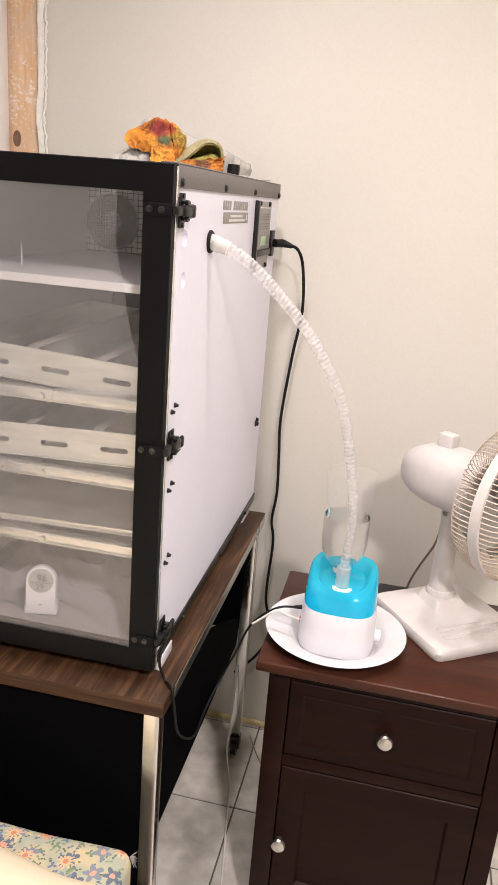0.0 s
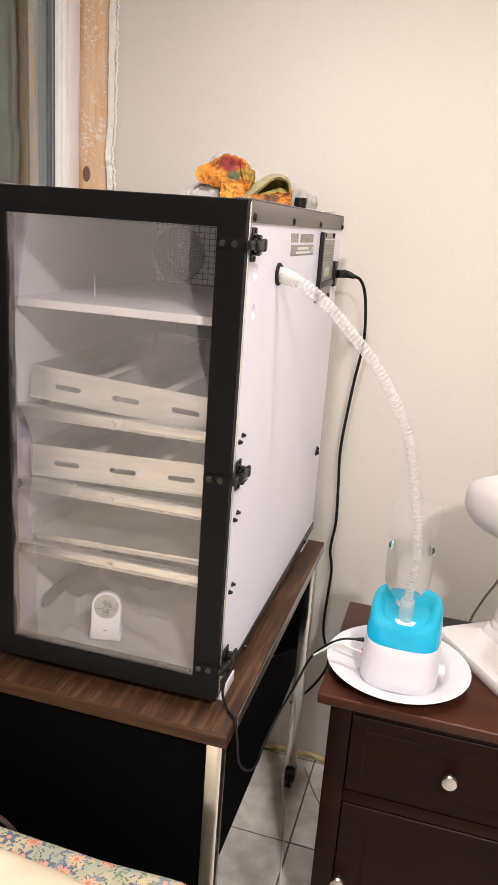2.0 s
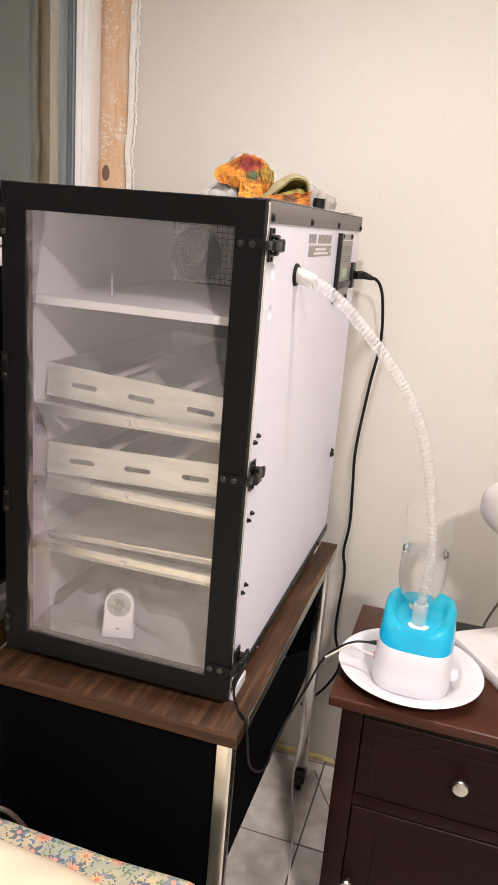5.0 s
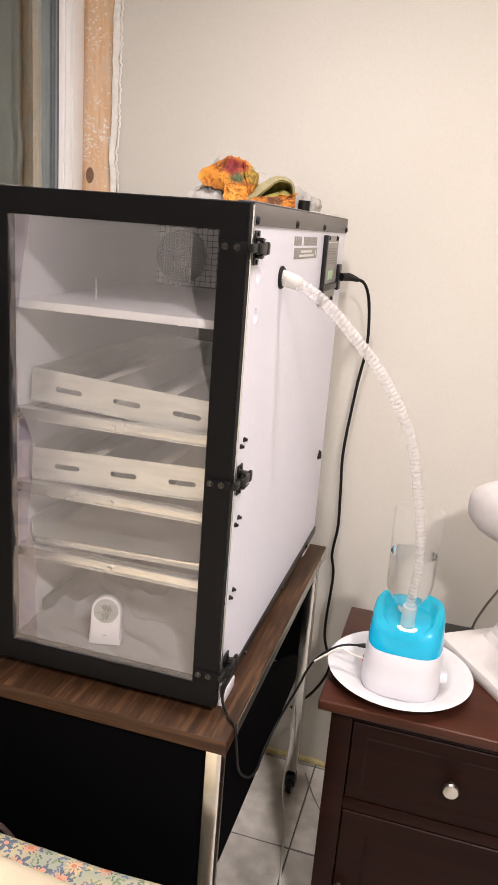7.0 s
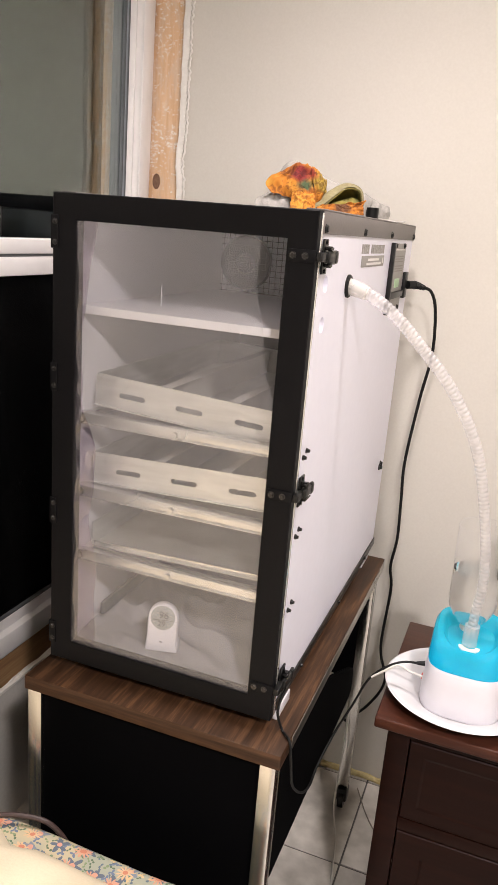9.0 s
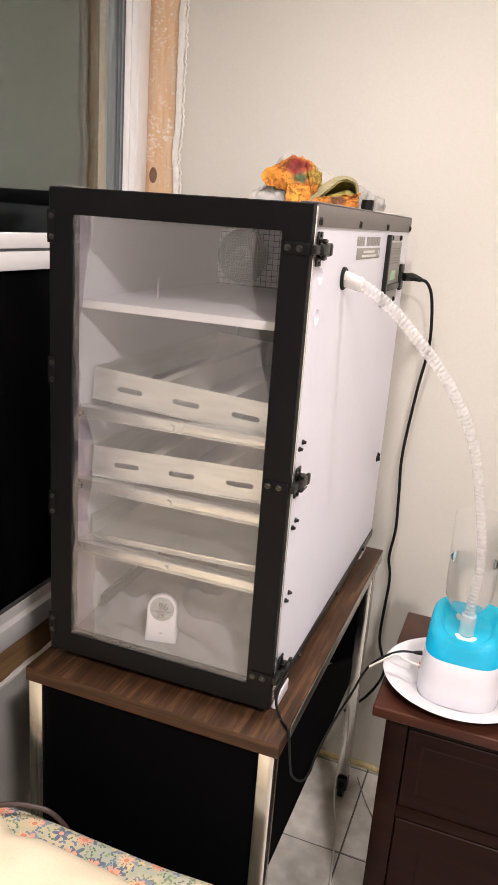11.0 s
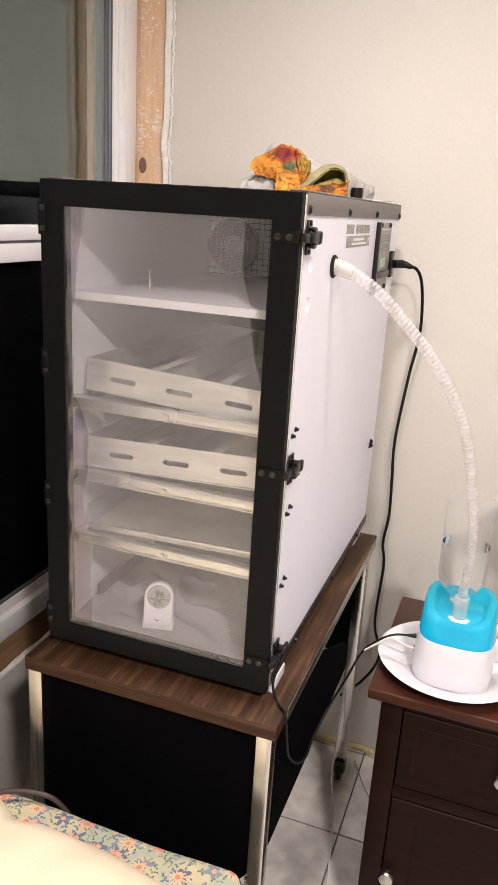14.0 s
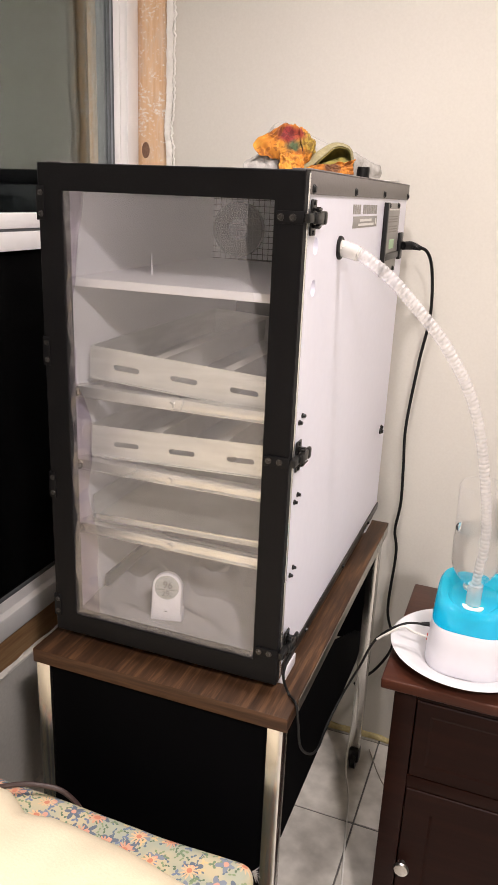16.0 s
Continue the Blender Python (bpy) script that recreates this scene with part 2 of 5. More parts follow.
GROUT = surface("dark_grout", (0.10, 0.095, 0.09), (0.16, 0.15, 0.14), 0.9, grain=200, bump=0.2)
FOAM = surface("yellow_foam", (0.42, 0.33, 0.14), (0.66, 0.56, 0.30), 0.9, grain=90, bump=0.8, coarse=20, dist=0.004)
VINYL = surface("white_window_vinyl", (0.80, 0.78, 0.77), (0.84, 0.82, 0.81), 0.35, grain=30, bump=0.01)
GASKET = surface("grey_gasket", (0.08, 0.085, 0.09), (0.12, 0.125, 0.13), 0.5)
SPACER = surface("blue_grey_spacer", (0.20, 0.22, 0.245), (0.26, 0.28, 0.305), 0.4)
EDGE_SHADE = surface("edge_shade_brown", (0.13, 0.08, 0.045), (0.26, 0.17, 0.10), 0.95, grain=160, bump=0.5, coarse=30)
STUD = wood("raw_pine_stud", (0.58, 0.35, 0.19), (0.68, 0.45, 0.27), (0.76, 0.55, 0.37), "z", 0.75, 0.8, flecks=True)
SILL = wood("raw_pine_sill", (0.22, 0.11, 0.05), (0.32, 0.18, 0.08), (0.40, 0.25, 0.12), "y", 0.75, 0.8)
KNOT = surface("pine_knot", (0.10, 0.05, 0.03), (0.26, 0.15, 0.10), 0.8, grain=300, bump=0.5)
PANE = glass("window_glass", (0.93, 0.97, 0.96), 1.62)
PANE.node_tree.nodes["Principled BSDF"].inputs["Specular Tint"].default_value = (0.86, 1.0, 0.93, 1)
# Opaque black in place of glass paints the lower pane's dark reflection.
PANE_DIM_REFLECTION = surface("dim_reflection_glass", (0.002, 0.002, 0.002), (0.003, 0.003, 0.003), 0.16, grain=40, bump=0.0, spec=0.16)
NIGHT = surface("night_outside", (0.004, 0.004, 0.005), (0.006, 0.006, 0.007), 1.0, spec=0.0)
BLACK = surface("black_powder_coat", (0.0036, 0.0036, 0.0044), (0.0058, 0.0058, 0.0068), 0.5, grain=260, bump=0.12, coarse=9, spec=0.14)
BLACK_PLASTIC = surface("black_plastic", (0.005, 0.005, 0.005), (0.008, 0.008, 0.008), 0.35, grain=150, bump=0.04, spec=0.35)
GREY_TRIM = surface("grey_painted_metal", (0.14, 0.125, 0.12), (0.17, 0.155, 0.145), 0.5, grain=220, bump=0.1)
WHITE_PANEL = surface("white_laminate", (0.76, 0.755, 0.85), (0.79, 0.785, 0.88), 0.35, grain=60, bump=0.01, coarse=2.5)
INNER = surface("white_inner_laminate", (0.78, 0.77, 0.80), (0.83, 0.82, 0.85), 0.4, grain=60, bump=0.01)
BACKING_DARK = surface("dark_backing_grey", (0.10, 0.10, 0.092), (0.15, 0.15, 0.14), 0.5, grain=60, bump=0.02)
LABEL_GREY = surface("grey_label", (0.25, 0.235, 0.22), (0.29, 0.275, 0.255), 0.45)
LABEL_WHITE = surface("white_print", (0.7, 0.68, 0.66), (0.75, 0.73, 0.71), 0.5)
LCD_GREEN = surface("green_display", (0.42, 0.60, 0.38), (0.46, 0.64, 0.42), 0.3)
CLEAR = veil("clear_door_sheet", 0.97, (0.8, 0.8, 0.82), gloss=0.09, rough=0.03)
MARGIN = veil("crinkled_clear_film", 0.88, (0.26, 0.22, 0.30), gloss=0.30, rough=0.06, translucent=0.15, tint=(0.66, 0.60, 0.70))
FILM = veil("hazy_protective_film", 0.885, (0.74, 0.735, 0.81), gloss=0.1, rough=0.16, translucent=0.12)
TRAY = surface("galvanised_tray", (0.63, 0.635, 0.61), (0.82, 0.825, 0.80), 0.34, metal=0.7, grain=16, stretch=(1, 1, 7), bump=0.03)
RAIL = surface("aluminium_rail", (0.70, 0.69, 0.66), (0.84, 0.83, 0.80), 0.26, metal=0.85, grain=60, bump=0.03)
# Less metallic copy of the tray metal, so the divider tops look lit.
LIT_METAL = surface("lit_galvanised_metal", (0.58, 0.565, 0.53), (0.70, 0.685, 0.65), 0.45, metal=0.2, grain=40, bump=0.02)
CHROME = surface("chrome", (0.68, 0.67, 0.65), (0.76, 0.75, 0.73), 0.20, metal=1.0, grain=30, bump=0.01)
STEEL = surface("brushed_steel", (0.5, 0.48, 0.44), (0.62, 0.6, 0.56), 0.3, metal=1.0, grain=200, bump=0.05)
DARK_STEEL = surface("blackened_steel", (0.05, 0.048, 0.046), (0.09, 0.086, 0.082), 0.35, metal=0.9, grain=200, bump=0.05)
LATCH = surface("black_enamel", (0.005, 0.005, 0.005), (0.009, 0.009, 0.009), 0.26, grain=120, bump=0.03, spec=0.3)
WALNUT = wood("walnut_laminate", (0.016, 0.0075, 0.0035), (0.044, 0.0205, 0.0095), (0.120, 0.060, 0.028), "y", 0.46)
WALNUT_EDGE = wood("walnut_edge", (0.030, 0.014, 0.007), (0.056, 0.027, 0.013), (0.088, 0.043, 0.022), "x", 0.42)
for laminate in (WALNUT, WALNUT_EDGE):
    laminate.node_tree.nodes["Principled BSDF"].inputs["Specular IOR Level"].default_value = 0.25
# Front and sides hold their shade in the colour, darker than the top.
ESPRESSO_SHADED = wood("espresso_shaded", (0.0090, 0.0028, 0.0018), (0.013, 0.0041, 0.0026), (0.019, 0.0060, 0.0037), "x", 0.42, 0.7)
ESPRESSO_SHADED.node_tree.nodes["Principled BSDF"].inputs["Specular IOR Level"].default_value = 0.1
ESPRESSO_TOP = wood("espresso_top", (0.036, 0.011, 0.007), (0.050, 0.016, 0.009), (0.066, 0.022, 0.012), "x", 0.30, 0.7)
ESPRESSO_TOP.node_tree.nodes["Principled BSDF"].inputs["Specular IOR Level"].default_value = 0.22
BLACK_BOARD = surface("black_board", (0.0010, 0.0010, 0.0013), (0.0016, 0.0016, 0.0020), 0.75, grain=200, bump=0.03, spec=0.03)
DARK_BOARD = surface("dark_grey_board", (0.030, 0.033, 0.038), (0.045, 0.049, 0.055), 0.5, grain=120, bump=0.04)
WHITE_ABS = surface("white_plastic", (0.67, 0.66, 0.705), (0.71, 0.70, 0.745), 0.32, grain=40, bump=0.01)
FAN_WHITE = surface("aged_white_plastic", (0.56, 0.53, 0.51), (0.62, 0.59, 0.57), 0.38, grain=40, bump=0.02)
FAN_WIRE = surface("aged_wire_guard", (0.60, 0.50, 0.40), (0.70, 0.60, 0.50), 0.4, grain=60)
PLATE = surface("white_plate", (0.60, 0.595, 0.61), (0.64, 0.635, 0.65), 0.2, grain=40, bump=0.005)
BLUE = veil("blue_tank", 0.47, (0.03, 0.74, 0.96), gloss=0.1, rough=0.05, translucent=0.5, tint=(0.24, 0.90, 1.0))
BOTTLE = veil("clear_bottle", 0.95, (0.85, 0.85, 0.85), gloss=0.08, rough=0.02)
WATER = glass("water", (0.97, 0.98, 0.98), 1.14)
HOSE = veil("milky_hose", 0.65, (0.80, 0.785, 0.78), gloss=0.05, rough=0.2, translucent=0.45)
HOSE_CUFF = veil("milky_cuff", 0.30, (0.82, 0.80, 0.75), gloss=0.06, rough=0.15, translucent=0.45)
HOSE_END = surface("milky_hose_end", (0.64, 0.62, 0.57), (0.70, 0.68, 0.63), 0.35, grain=50)
RUBBER = surface("black_rubber", (0.005, 0.005, 0.005), (0.008, 0.008, 0.008), 0.5, grain=200, spec=0.25)
WHITE_CORD = surface("white_cord", (0.62, 0.60, 0.56), (0.70, 0.68, 0.64), 0.5)
GREY_CORD = surface("grey_cord", (0.22, 0.19, 0.16), (0.28, 0.25, 0.21), 0.5)
TAN = surface("tan_tag", (0.45, 0.30, 0.12), (0.52, 0.36, 0.16), 0.7)
GREY_CLOTH = surface("grey_cloth", (0.24, 0.232, 0.245), (0.35, 0.338, 0.355), 0.9, grain=380, bump=0.3)
PALE_CLOTH = surface("pale_towel_back", (0.24, 0.23, 0.21), (0.31, 0.295, 0.27), 0.95, grain=300, bump=0.5, coarse=18)
BATIK = batik("orange_batik")
OLIVE_RIM = surface("faded_olive_dye", (0.15, 0.13, 0.06), (0.27, 0.235, 0.13), 0.95, grain=200, bump=0.4, coarse=22)
OLIVE = surface("olive_dye", (0.05, 0.055, 0.014), (0.26, 0.20, 0.035), 0.95, grain=60, bump=0.3, coarse=25)
CREAM = surface("cream_fleece", (0.70, 0.60, 0.43), (0.75, 0.655, 0.48), 0.95, grain=260, bump=0.25, coarse=7)
QUILT = floral("floral_cotton")
DARK_CORD = surface("brown_cord", (0.035, 0.02, 0.018), (0.05, 0.03, 0.026), 0.5)
SHEEN = surface("dark_ink", (0.015, 0.015, 0.017), (0.025, 0.025, 0.028), 0.5)
LCD = surface("grey_lcd", (0.33, 0.34, 0.33), (0.38, 0.39, 0.38), 0.25)
RED = surface("red_lamp", (0.65, 0.10, 0.08), (0.72, 0.14, 0.1), 0.4)
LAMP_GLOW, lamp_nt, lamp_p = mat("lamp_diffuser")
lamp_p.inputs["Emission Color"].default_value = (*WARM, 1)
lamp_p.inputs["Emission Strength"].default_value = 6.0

# ---- mesh helpers ----


def box(bm, a, b, bevel=0.0, seg=2):
    """An upright box from corner a to corner b with rounded edges."""
    size, mid = [b[i] - a[i] for i in range(3)], [(a[i] + b[i]) / 2 for i in range(3)]
    made = bmesh.ops.create_cube(bm, size=1.0, matrix=Matrix.LocRotScale(mid, None, size))
    if bevel:
        edges = {e for v in made["verts"] for e in v.link_edges}
        bmesh.ops.bevel(bm, geom=list(edges), offset=bevel, segments=seg, affect="EDGES", profile=0.5, clamp_overlap=True)
    return bm


def boxed(a, b, bevel=0.0, seg=2):
    return box(bmesh.new(), a, b, bevel, seg)


def rod(bm, a, b, r, n=16, r2=None):
    """A capped cylinder or cone from a to b."""
    a, b = Vector(a), Vector(b)
    turn = (b - a).to_track_quat("Z", "Y")
    bmesh.ops.create_cone(bm, cap_ends=True, segments=n, radius1=r, radius2=r if r2 is None else r2, depth=(b - a).length, matrix=Matrix.LocRotScale((a + b) / 2, turn, None))
    return bm


def rodded(a, b, r, n=16, r2=None):
    return rod(bmesh.new(), a, b, r, n, r2)


def loft(bm, rings, close=True, caps=True):
    """Skins a list of rings of equal length."""
    vs = [[bm.verts.new(p) for p in ring] for ring in rings]
    n = len(vs[0])
    for r0, r1 in zip(vs, vs[1:]):
        for i in range(n if close else n - 1):
            j = (i + 1) % n
            bm.faces.new((r0[i], r0[j], r1[j], r1[i]))
    if close and caps:
        bm.faces.new(list(reversed(vs[0])))
        bm.faces.new(vs[-1])
    bmesh.ops.recalc_face_normals(bm, faces=bm.faces)
    return bm


def lathe(profile, x, y, n=40, closed=False, m=None):
    """Turns a profile of (radius, height) round an upright axis."""
    rings = [[(x + r * math.cos(2 * math.pi * i / n), y + r * math.sin(2 * math.pi * i / n), z) for i in range(n)] for r, z in profile]
    bm = loft(bmesh.new(), rings, True, not closed)
    if m is not None:
        bmesh.ops.transform(bm, matrix=m, verts=bm.verts)
    return bm


def squircle(cx, cy, z, hx, hy, power=4.0, n=48):
    pts = []
    for i in range(n):
        a = 2 * math.pi * i / n
        c, s = math.cos(a), math.sin(a)
        pts.append((cx + hx * math.copysign(abs(c) ** (2 / power), c), cy + hy * math.copysign(abs(s) ** (2 / power), s), z))
    return pts


def spline(points, steps):
    """A smooth line through the points, evenly spaced."""
    p = [Vector(q) for q in points]
    p = [2 * p[0] - p[1], *p, 2 * p[-1] - p[-2]]
    fine = []
    for k in range(1, len(p) - 2):
        for i in range(24):
            t = i / 24
            fine.append(0.5 * (2 * p[k] + (p[k + 1] - p[k - 1]) * t + (2 * p[k - 1] - 5 * p[k] + 4 * p[k + 1] - p[k + 2]) * t * t + (3 * p[k] - p[k - 1] - 3 * p[k + 1] + p[k + 2]) * t ** 3))
    fine.append(p[-2])
    lengths = [0.0]
    for a, b in zip(fine, fine[1:]):
        lengths.append(lengths[-1] + (b - a).length)
    out, k = [], 0
    for i in range(steps + 1):
        d = lengths[-1] * i / steps
        while k < len(fine) - 2 and lengths[k + 1] < d:
            k += 1
        f = (d - lengths[k]) / max(lengths[k + 1] - lengths[k], 1e-9)
        out.append(fine[k].lerp(fine[k + 1], min(max(f, 0), 1)))
    return out, lengths[-1]


def tube(points, radius, steps=80, n=10, wave=None):
    """A hose or cord along a line; wave(distance) changes its radius."""
    line, total = spline(points, steps)
    rings, up = [], Vector((0.13, 0.31, 0.94))
    for i, p in enumerate(line):
        d = (line[min(i + 1, steps)] - line[max(i - 1, 0)]).normalized()
        side = d.cross(up).normalized()
        up = side.cross(d).normalized()
        r = radius if wave is None else wave(total * i / steps, total)
        rings.append([p + r * (math.cos(2 * math.pi * j / n) * side + math.sin(2 * math.pi * j / n) * up) for j in range(n)])
    return loft(bmesh.new(), rings)


def sheet(nu, nv, fn, thick=0.0):
    """A grid over u, v in 0..1 shaped by fn, given a thickness."""
    bm = bmesh.new()
    vs = [[bm.verts.new(fn(i / nu, j / nv)) for j in range(nv + 1)] for i in range(nu + 1)]
    for i in range(nu):
        for j in range(nv):
            bm.faces.new((vs[i][j], vs[i + 1][j], vs[i + 1][j + 1], vs[i][j + 1]))
    bmesh.ops.recalc_face_normals(bm, faces=bm.faces)
    if thick:
        bm.normal_update()
        faces, rim_edges = bm.faces[:], [e for e in bm.edges if e.is_boundary]
        twin = {v: bm.verts.new(v.co - v.normal * thick) for v in bm.verts[:]}
        for f in faces:
            bm.faces.new([twin[v] for v in reversed(f.verts)])
        for e in rim_edges:
            a, b = e.verts
            bm.faces.new((a, b, twin[b], twin[a]))
        bmesh.ops.recalc_face_normals(bm, faces=bm.faces)
    return bm


def meshed(name, bm, material, smooth=True):
    me = bpy.data.meshes.new(name)
    bm.to_mesh(me)
    bm.free()
    for m in (material if isinstance(material, (list, tuple)) else [material]):
        me.materials.append(m)
    if smooth:
        me.polygons.foreach_set("use_smooth", [True] * len(me.polygons))
        me.set_sharp_from_angle(angle=radians(35))
    return new(name, me)


def part(name, bm, material, parent, label="", smooth=True):
    """Links a bmesh in world places as one mesh under a thing or a part."""
    ob = meshed(name, bm, material, smooth)
    ob.parent = parent
    ob.matrix_parent_inverse = Matrix.Translation(-parent.location) if parent.type == "EMPTY" else Matrix()
    return tagged(ob, label)


def thing(name, base, label, category, group="", kind=""):
    e = new(name)
    e.empty_display_size = 0.05
    e.location = base
    return tagged(e, label, category, group, kind)


def whole(name, bm, material, label, category="", group="", kind="", smooth=True):
    return tagged(meshed(name, bm, material, smooth), label, category, group, kind)


def noisy(p, scale, seed=0.0):
    return noise.noise(Vector(p) * scale + Vector((seed, seed * 1.7, seed * 0.6)))


# ---- the room ----
XL, XR, YB, YF, ZC = -0.735, 2.55, 0.857, -2.75, 2.40

floor = whole("floor", boxed((XL - 0.2, YF - 0.2, -0.10), (XR + 0.2, YB + 0.2, -0.004)), GROUT, "dark grout bed under grey floor tiles", "floor", kind="structure", smooth=False)
ceiling = whole("ceiling", boxed((XL - 0.3, YF - 0.2, ZC), (XR + 0.2, YB + 0.3, ZC + 0.1)), CEIL, "plain white painted ceiling", "ceiling", kind="structure", smooth=False)
wall_right = whole("wall_right", boxed((XR, YF - 0.1, 0), (XR + 0.1, YB, ZC)), PAINT, "cream painted plain wall", "wall", kind="structure", smooth=False)
wall_front = whole("wall_front", boxed((XL - 0.09, YF - 0.1, 0), (XR, YF, ZC)), PAINT, "cream painted plain wall", "wall", kind="structure", smooth=False)

STUD_R = -0.630
wall_back = thing("wall_back", (0.9, YB, 0), "cream painted drywall with a ragged unfinished edge", "wall", kind="structure")


def drywall_edge(u, v):
    z = v * ZC
    ragged = 0.006 * noisy((0, 0, z), 9) + 0.004 * noisy((3, 0, z), 31)
    x0 = STUD_R + 0.006 + ragged
    return (x0 + u * (XR - x0), YB, z)


bm = bmesh.new()
front = [[bm.verts.new(drywall_edge(u, j / 120)) for u in (0, 0.06, 1)] for j in range(121)]
back = [[bm.verts.new((p.co.x, YB + 0.10, p.co.z)) for p in row] for row in front]
for j in range(120):
    for k in range(2):
        bm.faces.new((front[j][k], front[j][k + 1], front[j + 1][k + 1], front[j + 1][k]))
        bm.faces.new((back[j][k + 1], back[j][k], back[j + 1][k], back[j + 1][k + 1]))
    bm.faces.new((back[j][0], front[j][0], front[j + 1][0], back[j + 1][0]))
    bm.faces.new((front[j][2], back[j][2], back[j + 1][2], front[j + 1][2]))
part("drywall", bm, PAINT, wall_back)


def compound(u, v):
    z = 0.2 + v * 2.15
    w = 0.016 + 0.004 * noisy((1, 0, z), 6) + 0.003 * noisy((7, 0, z), 40) + 0.003 * noisy((8, 0, z), 130)
    x = STUD_R + 0.003 + 0.006 * noisy((0, 0, z), 9) + 0.003 * noisy((3, 0, z), 31) + u * w
    return (x, YB - 0.0030 - max(0.0025 * noisy((x, 0, z), 70) + 0.0008 * math.sin(math.pi * u), -0.0012), z)


def rim(u, v):
    z = 0.2 + v * 2.15
    x = compound(1, v)[0] + 0.0035 + 0.002 * noisy((9, 0, z), 26) + 0.002 * noisy((9, 3, z), 120) + u * max(0.0003, 0.0030 + 0.005 * noisy((4, 0, z), 95))
    return (x, YB - 0.0032 - 0.0010 * math.sin(math.pi * u) - 0.0012 * max(0, noisy((x, 4, z), 90)), z)


part("joint_compound", sheet(8, 900, compound, 0.0025), PLASTER, wall_back, "rough white joint compound along the cut edge")
part("joint_compound", sheet(4, 900, rim, 0.0022), PLASTER, wall_back, "raised rough rim of compound")
bm = boxed((-0.86, YB + 0.006, 0), (STUD_R + 0.012, YB + 0.05, ZC), 0.002)
stud = part("stud", bm, STUD, wall_back, "bare orange pine stud flecked with plaster")


# Ragged brown strip that paints the drywall edge's shadow on the stud.
def edge_shade(u, v):
    z = 0.2 + v * 2.15
    x = STUD_R - 0.001 + 0.006 * noisy((0, 0, z), 9) + 0.003 * noisy((3, 0, z), 31) - u * max(0.0005, 0.0032 + 0.004 * noisy((2, 0, z), 17))
    return (x + 0.004, YB + 0.0045 - 0.003 * (1 - u), z)


part("shade_line", sheet(3, 420, edge_shade, 0.0008), EDGE_SHADE, wall_back, "ragged brown line painted as the drywall edge's shadow")
knot = lathe([(0.0155, 0), (0.014, 0.0015), (0.009, 0.0008), (0.004, 0.0016)], 0, 0, 20, m=Matrix.Translation((-0.690, YB + 0.006, 1.556)) @ Matrix.Diagonal((0.72, 1, 1.25, 1)) @ pose(0, 0, 0, 90, 0, 0))
part("knot", knot, KNOT, stud, "dark round knot")

wall_left = thing("wall_left", (XL, -0.9, 0), "grey drywall under the window with bare wood framing above it", "wall", kind="structure")
part("drywall", boxed((XL - 0.09, YF, 0), (XL, YB, 0.372), 0.002), RAW_WALL, wall_left)
part("drywall", boxed((XL - 0.09, YF, 0.372), (XL, -0.70, ZC), 0.002), RAW_WALL, wall_left)
part("drywall", boxed((XL - 0.09, -0.70, 2.22), (XL, YB, ZC), 0.002), RAW_WALL, wall_left)
part("sill_board", boxed((XL - 0.10, -0.70, 0.3725), (XL - 0.010, YB, 0.466), 0.002), SILL, wall_left, "bare brown wooden framing board")
part("joint_compound", sheet(60, 4, lambda u, v: (XL - 0.008 + v * 0.014, -0.69 + u * (YB + 0.68), 0.375 + 0.004 * noisy((u * 1.5, v, 0), 18) + 0.003 * (1 - v)), 0.006), PLASTER, wall_left, "ragged white plaster edge")

window = thing("window_1", (XL - 0.05, 0.08, 0.466), "white vinyl window with dark night glass", "window", kind="structure")
GX = -0.757
frame_part = part("window_frame", boxed((-0.7545, 0.806, 0.467), (-0.706, 0.856, 2.215), 0.003), VINYL, window)
part("outer_jamb", boxed((-0.80, 0.806, 0.467), (-0.7548, 0.856, 2.215), 0.001), GASKET, frame_part, "dark jamb behind the glass")
part("jamb_step", boxed((-0.7435, 0.799, 0.55), (-0.727, 0.8055, 2.21), 0.0015), VINYL, frame_part)
part("jamb_lip", boxed((-0.7115, 0.8025, 0.55), (-0.7062, 0.8056, 2.21), 0.001), VINYL, frame_part)
part("jamb_gasket", boxed((-0.7475, 0.7985, 0.55), (-0.7437, 0.8056, 2.21), 0.0008), GASKET, frame_part)
part("pane_spacer", boxed((-0.7532, 0.8000, 0.55), (-0.7477, 0.8057, 2.21), 0.0008), SPACER, frame_part)
part("pane_gasket", boxed((GX + 0.0022, 0.7990, 0.55), (-0.7534, 0.8058, 2.21), 0.0002), GASKET, frame_part)
part("window_frame", boxed((-0.80, -0.70, 0.467), (-0.726, -0.64, 2.215), 0.003), VINYL, window)
part("window_frame", boxed((-0.80, -0.639, 2.16), (-0.726, 0.805, 2.215), 0.003), VINYL, window)
bottom = part("bottom_rail", boxed((-0.80, -0.639, 0.467), (-0.730, 0.805, 0.520), 0.003), VINYL, window)
part("bottom_lip", boxed((-0.790, -0.639, 0.5203), (-0.748, 0.796, 0.548), 0.003), VINYL, bottom)
part("bottom_track", boxed((GX - 0.006, -0.639, 0.5483), (GX + 0.008, 0.796, 0.556), 0.001), GASKET, bottom)
rail = part("meeting_rail", boxed((-0.797, -0.639, 1.327), (-0.738, 0.796, 1.3655), 0.003), VINYL, window)
part("rail_groove", boxed((-0.797, -0.639, 1.3657), (-0.746, 0.796, 1.3715), 0.001), GASKET, rail)
part("rail_cap", boxed((-0.797, -0.639, 1.3717), (-0.741, 0.796, 1.402), 0.003), VINYL, rail)
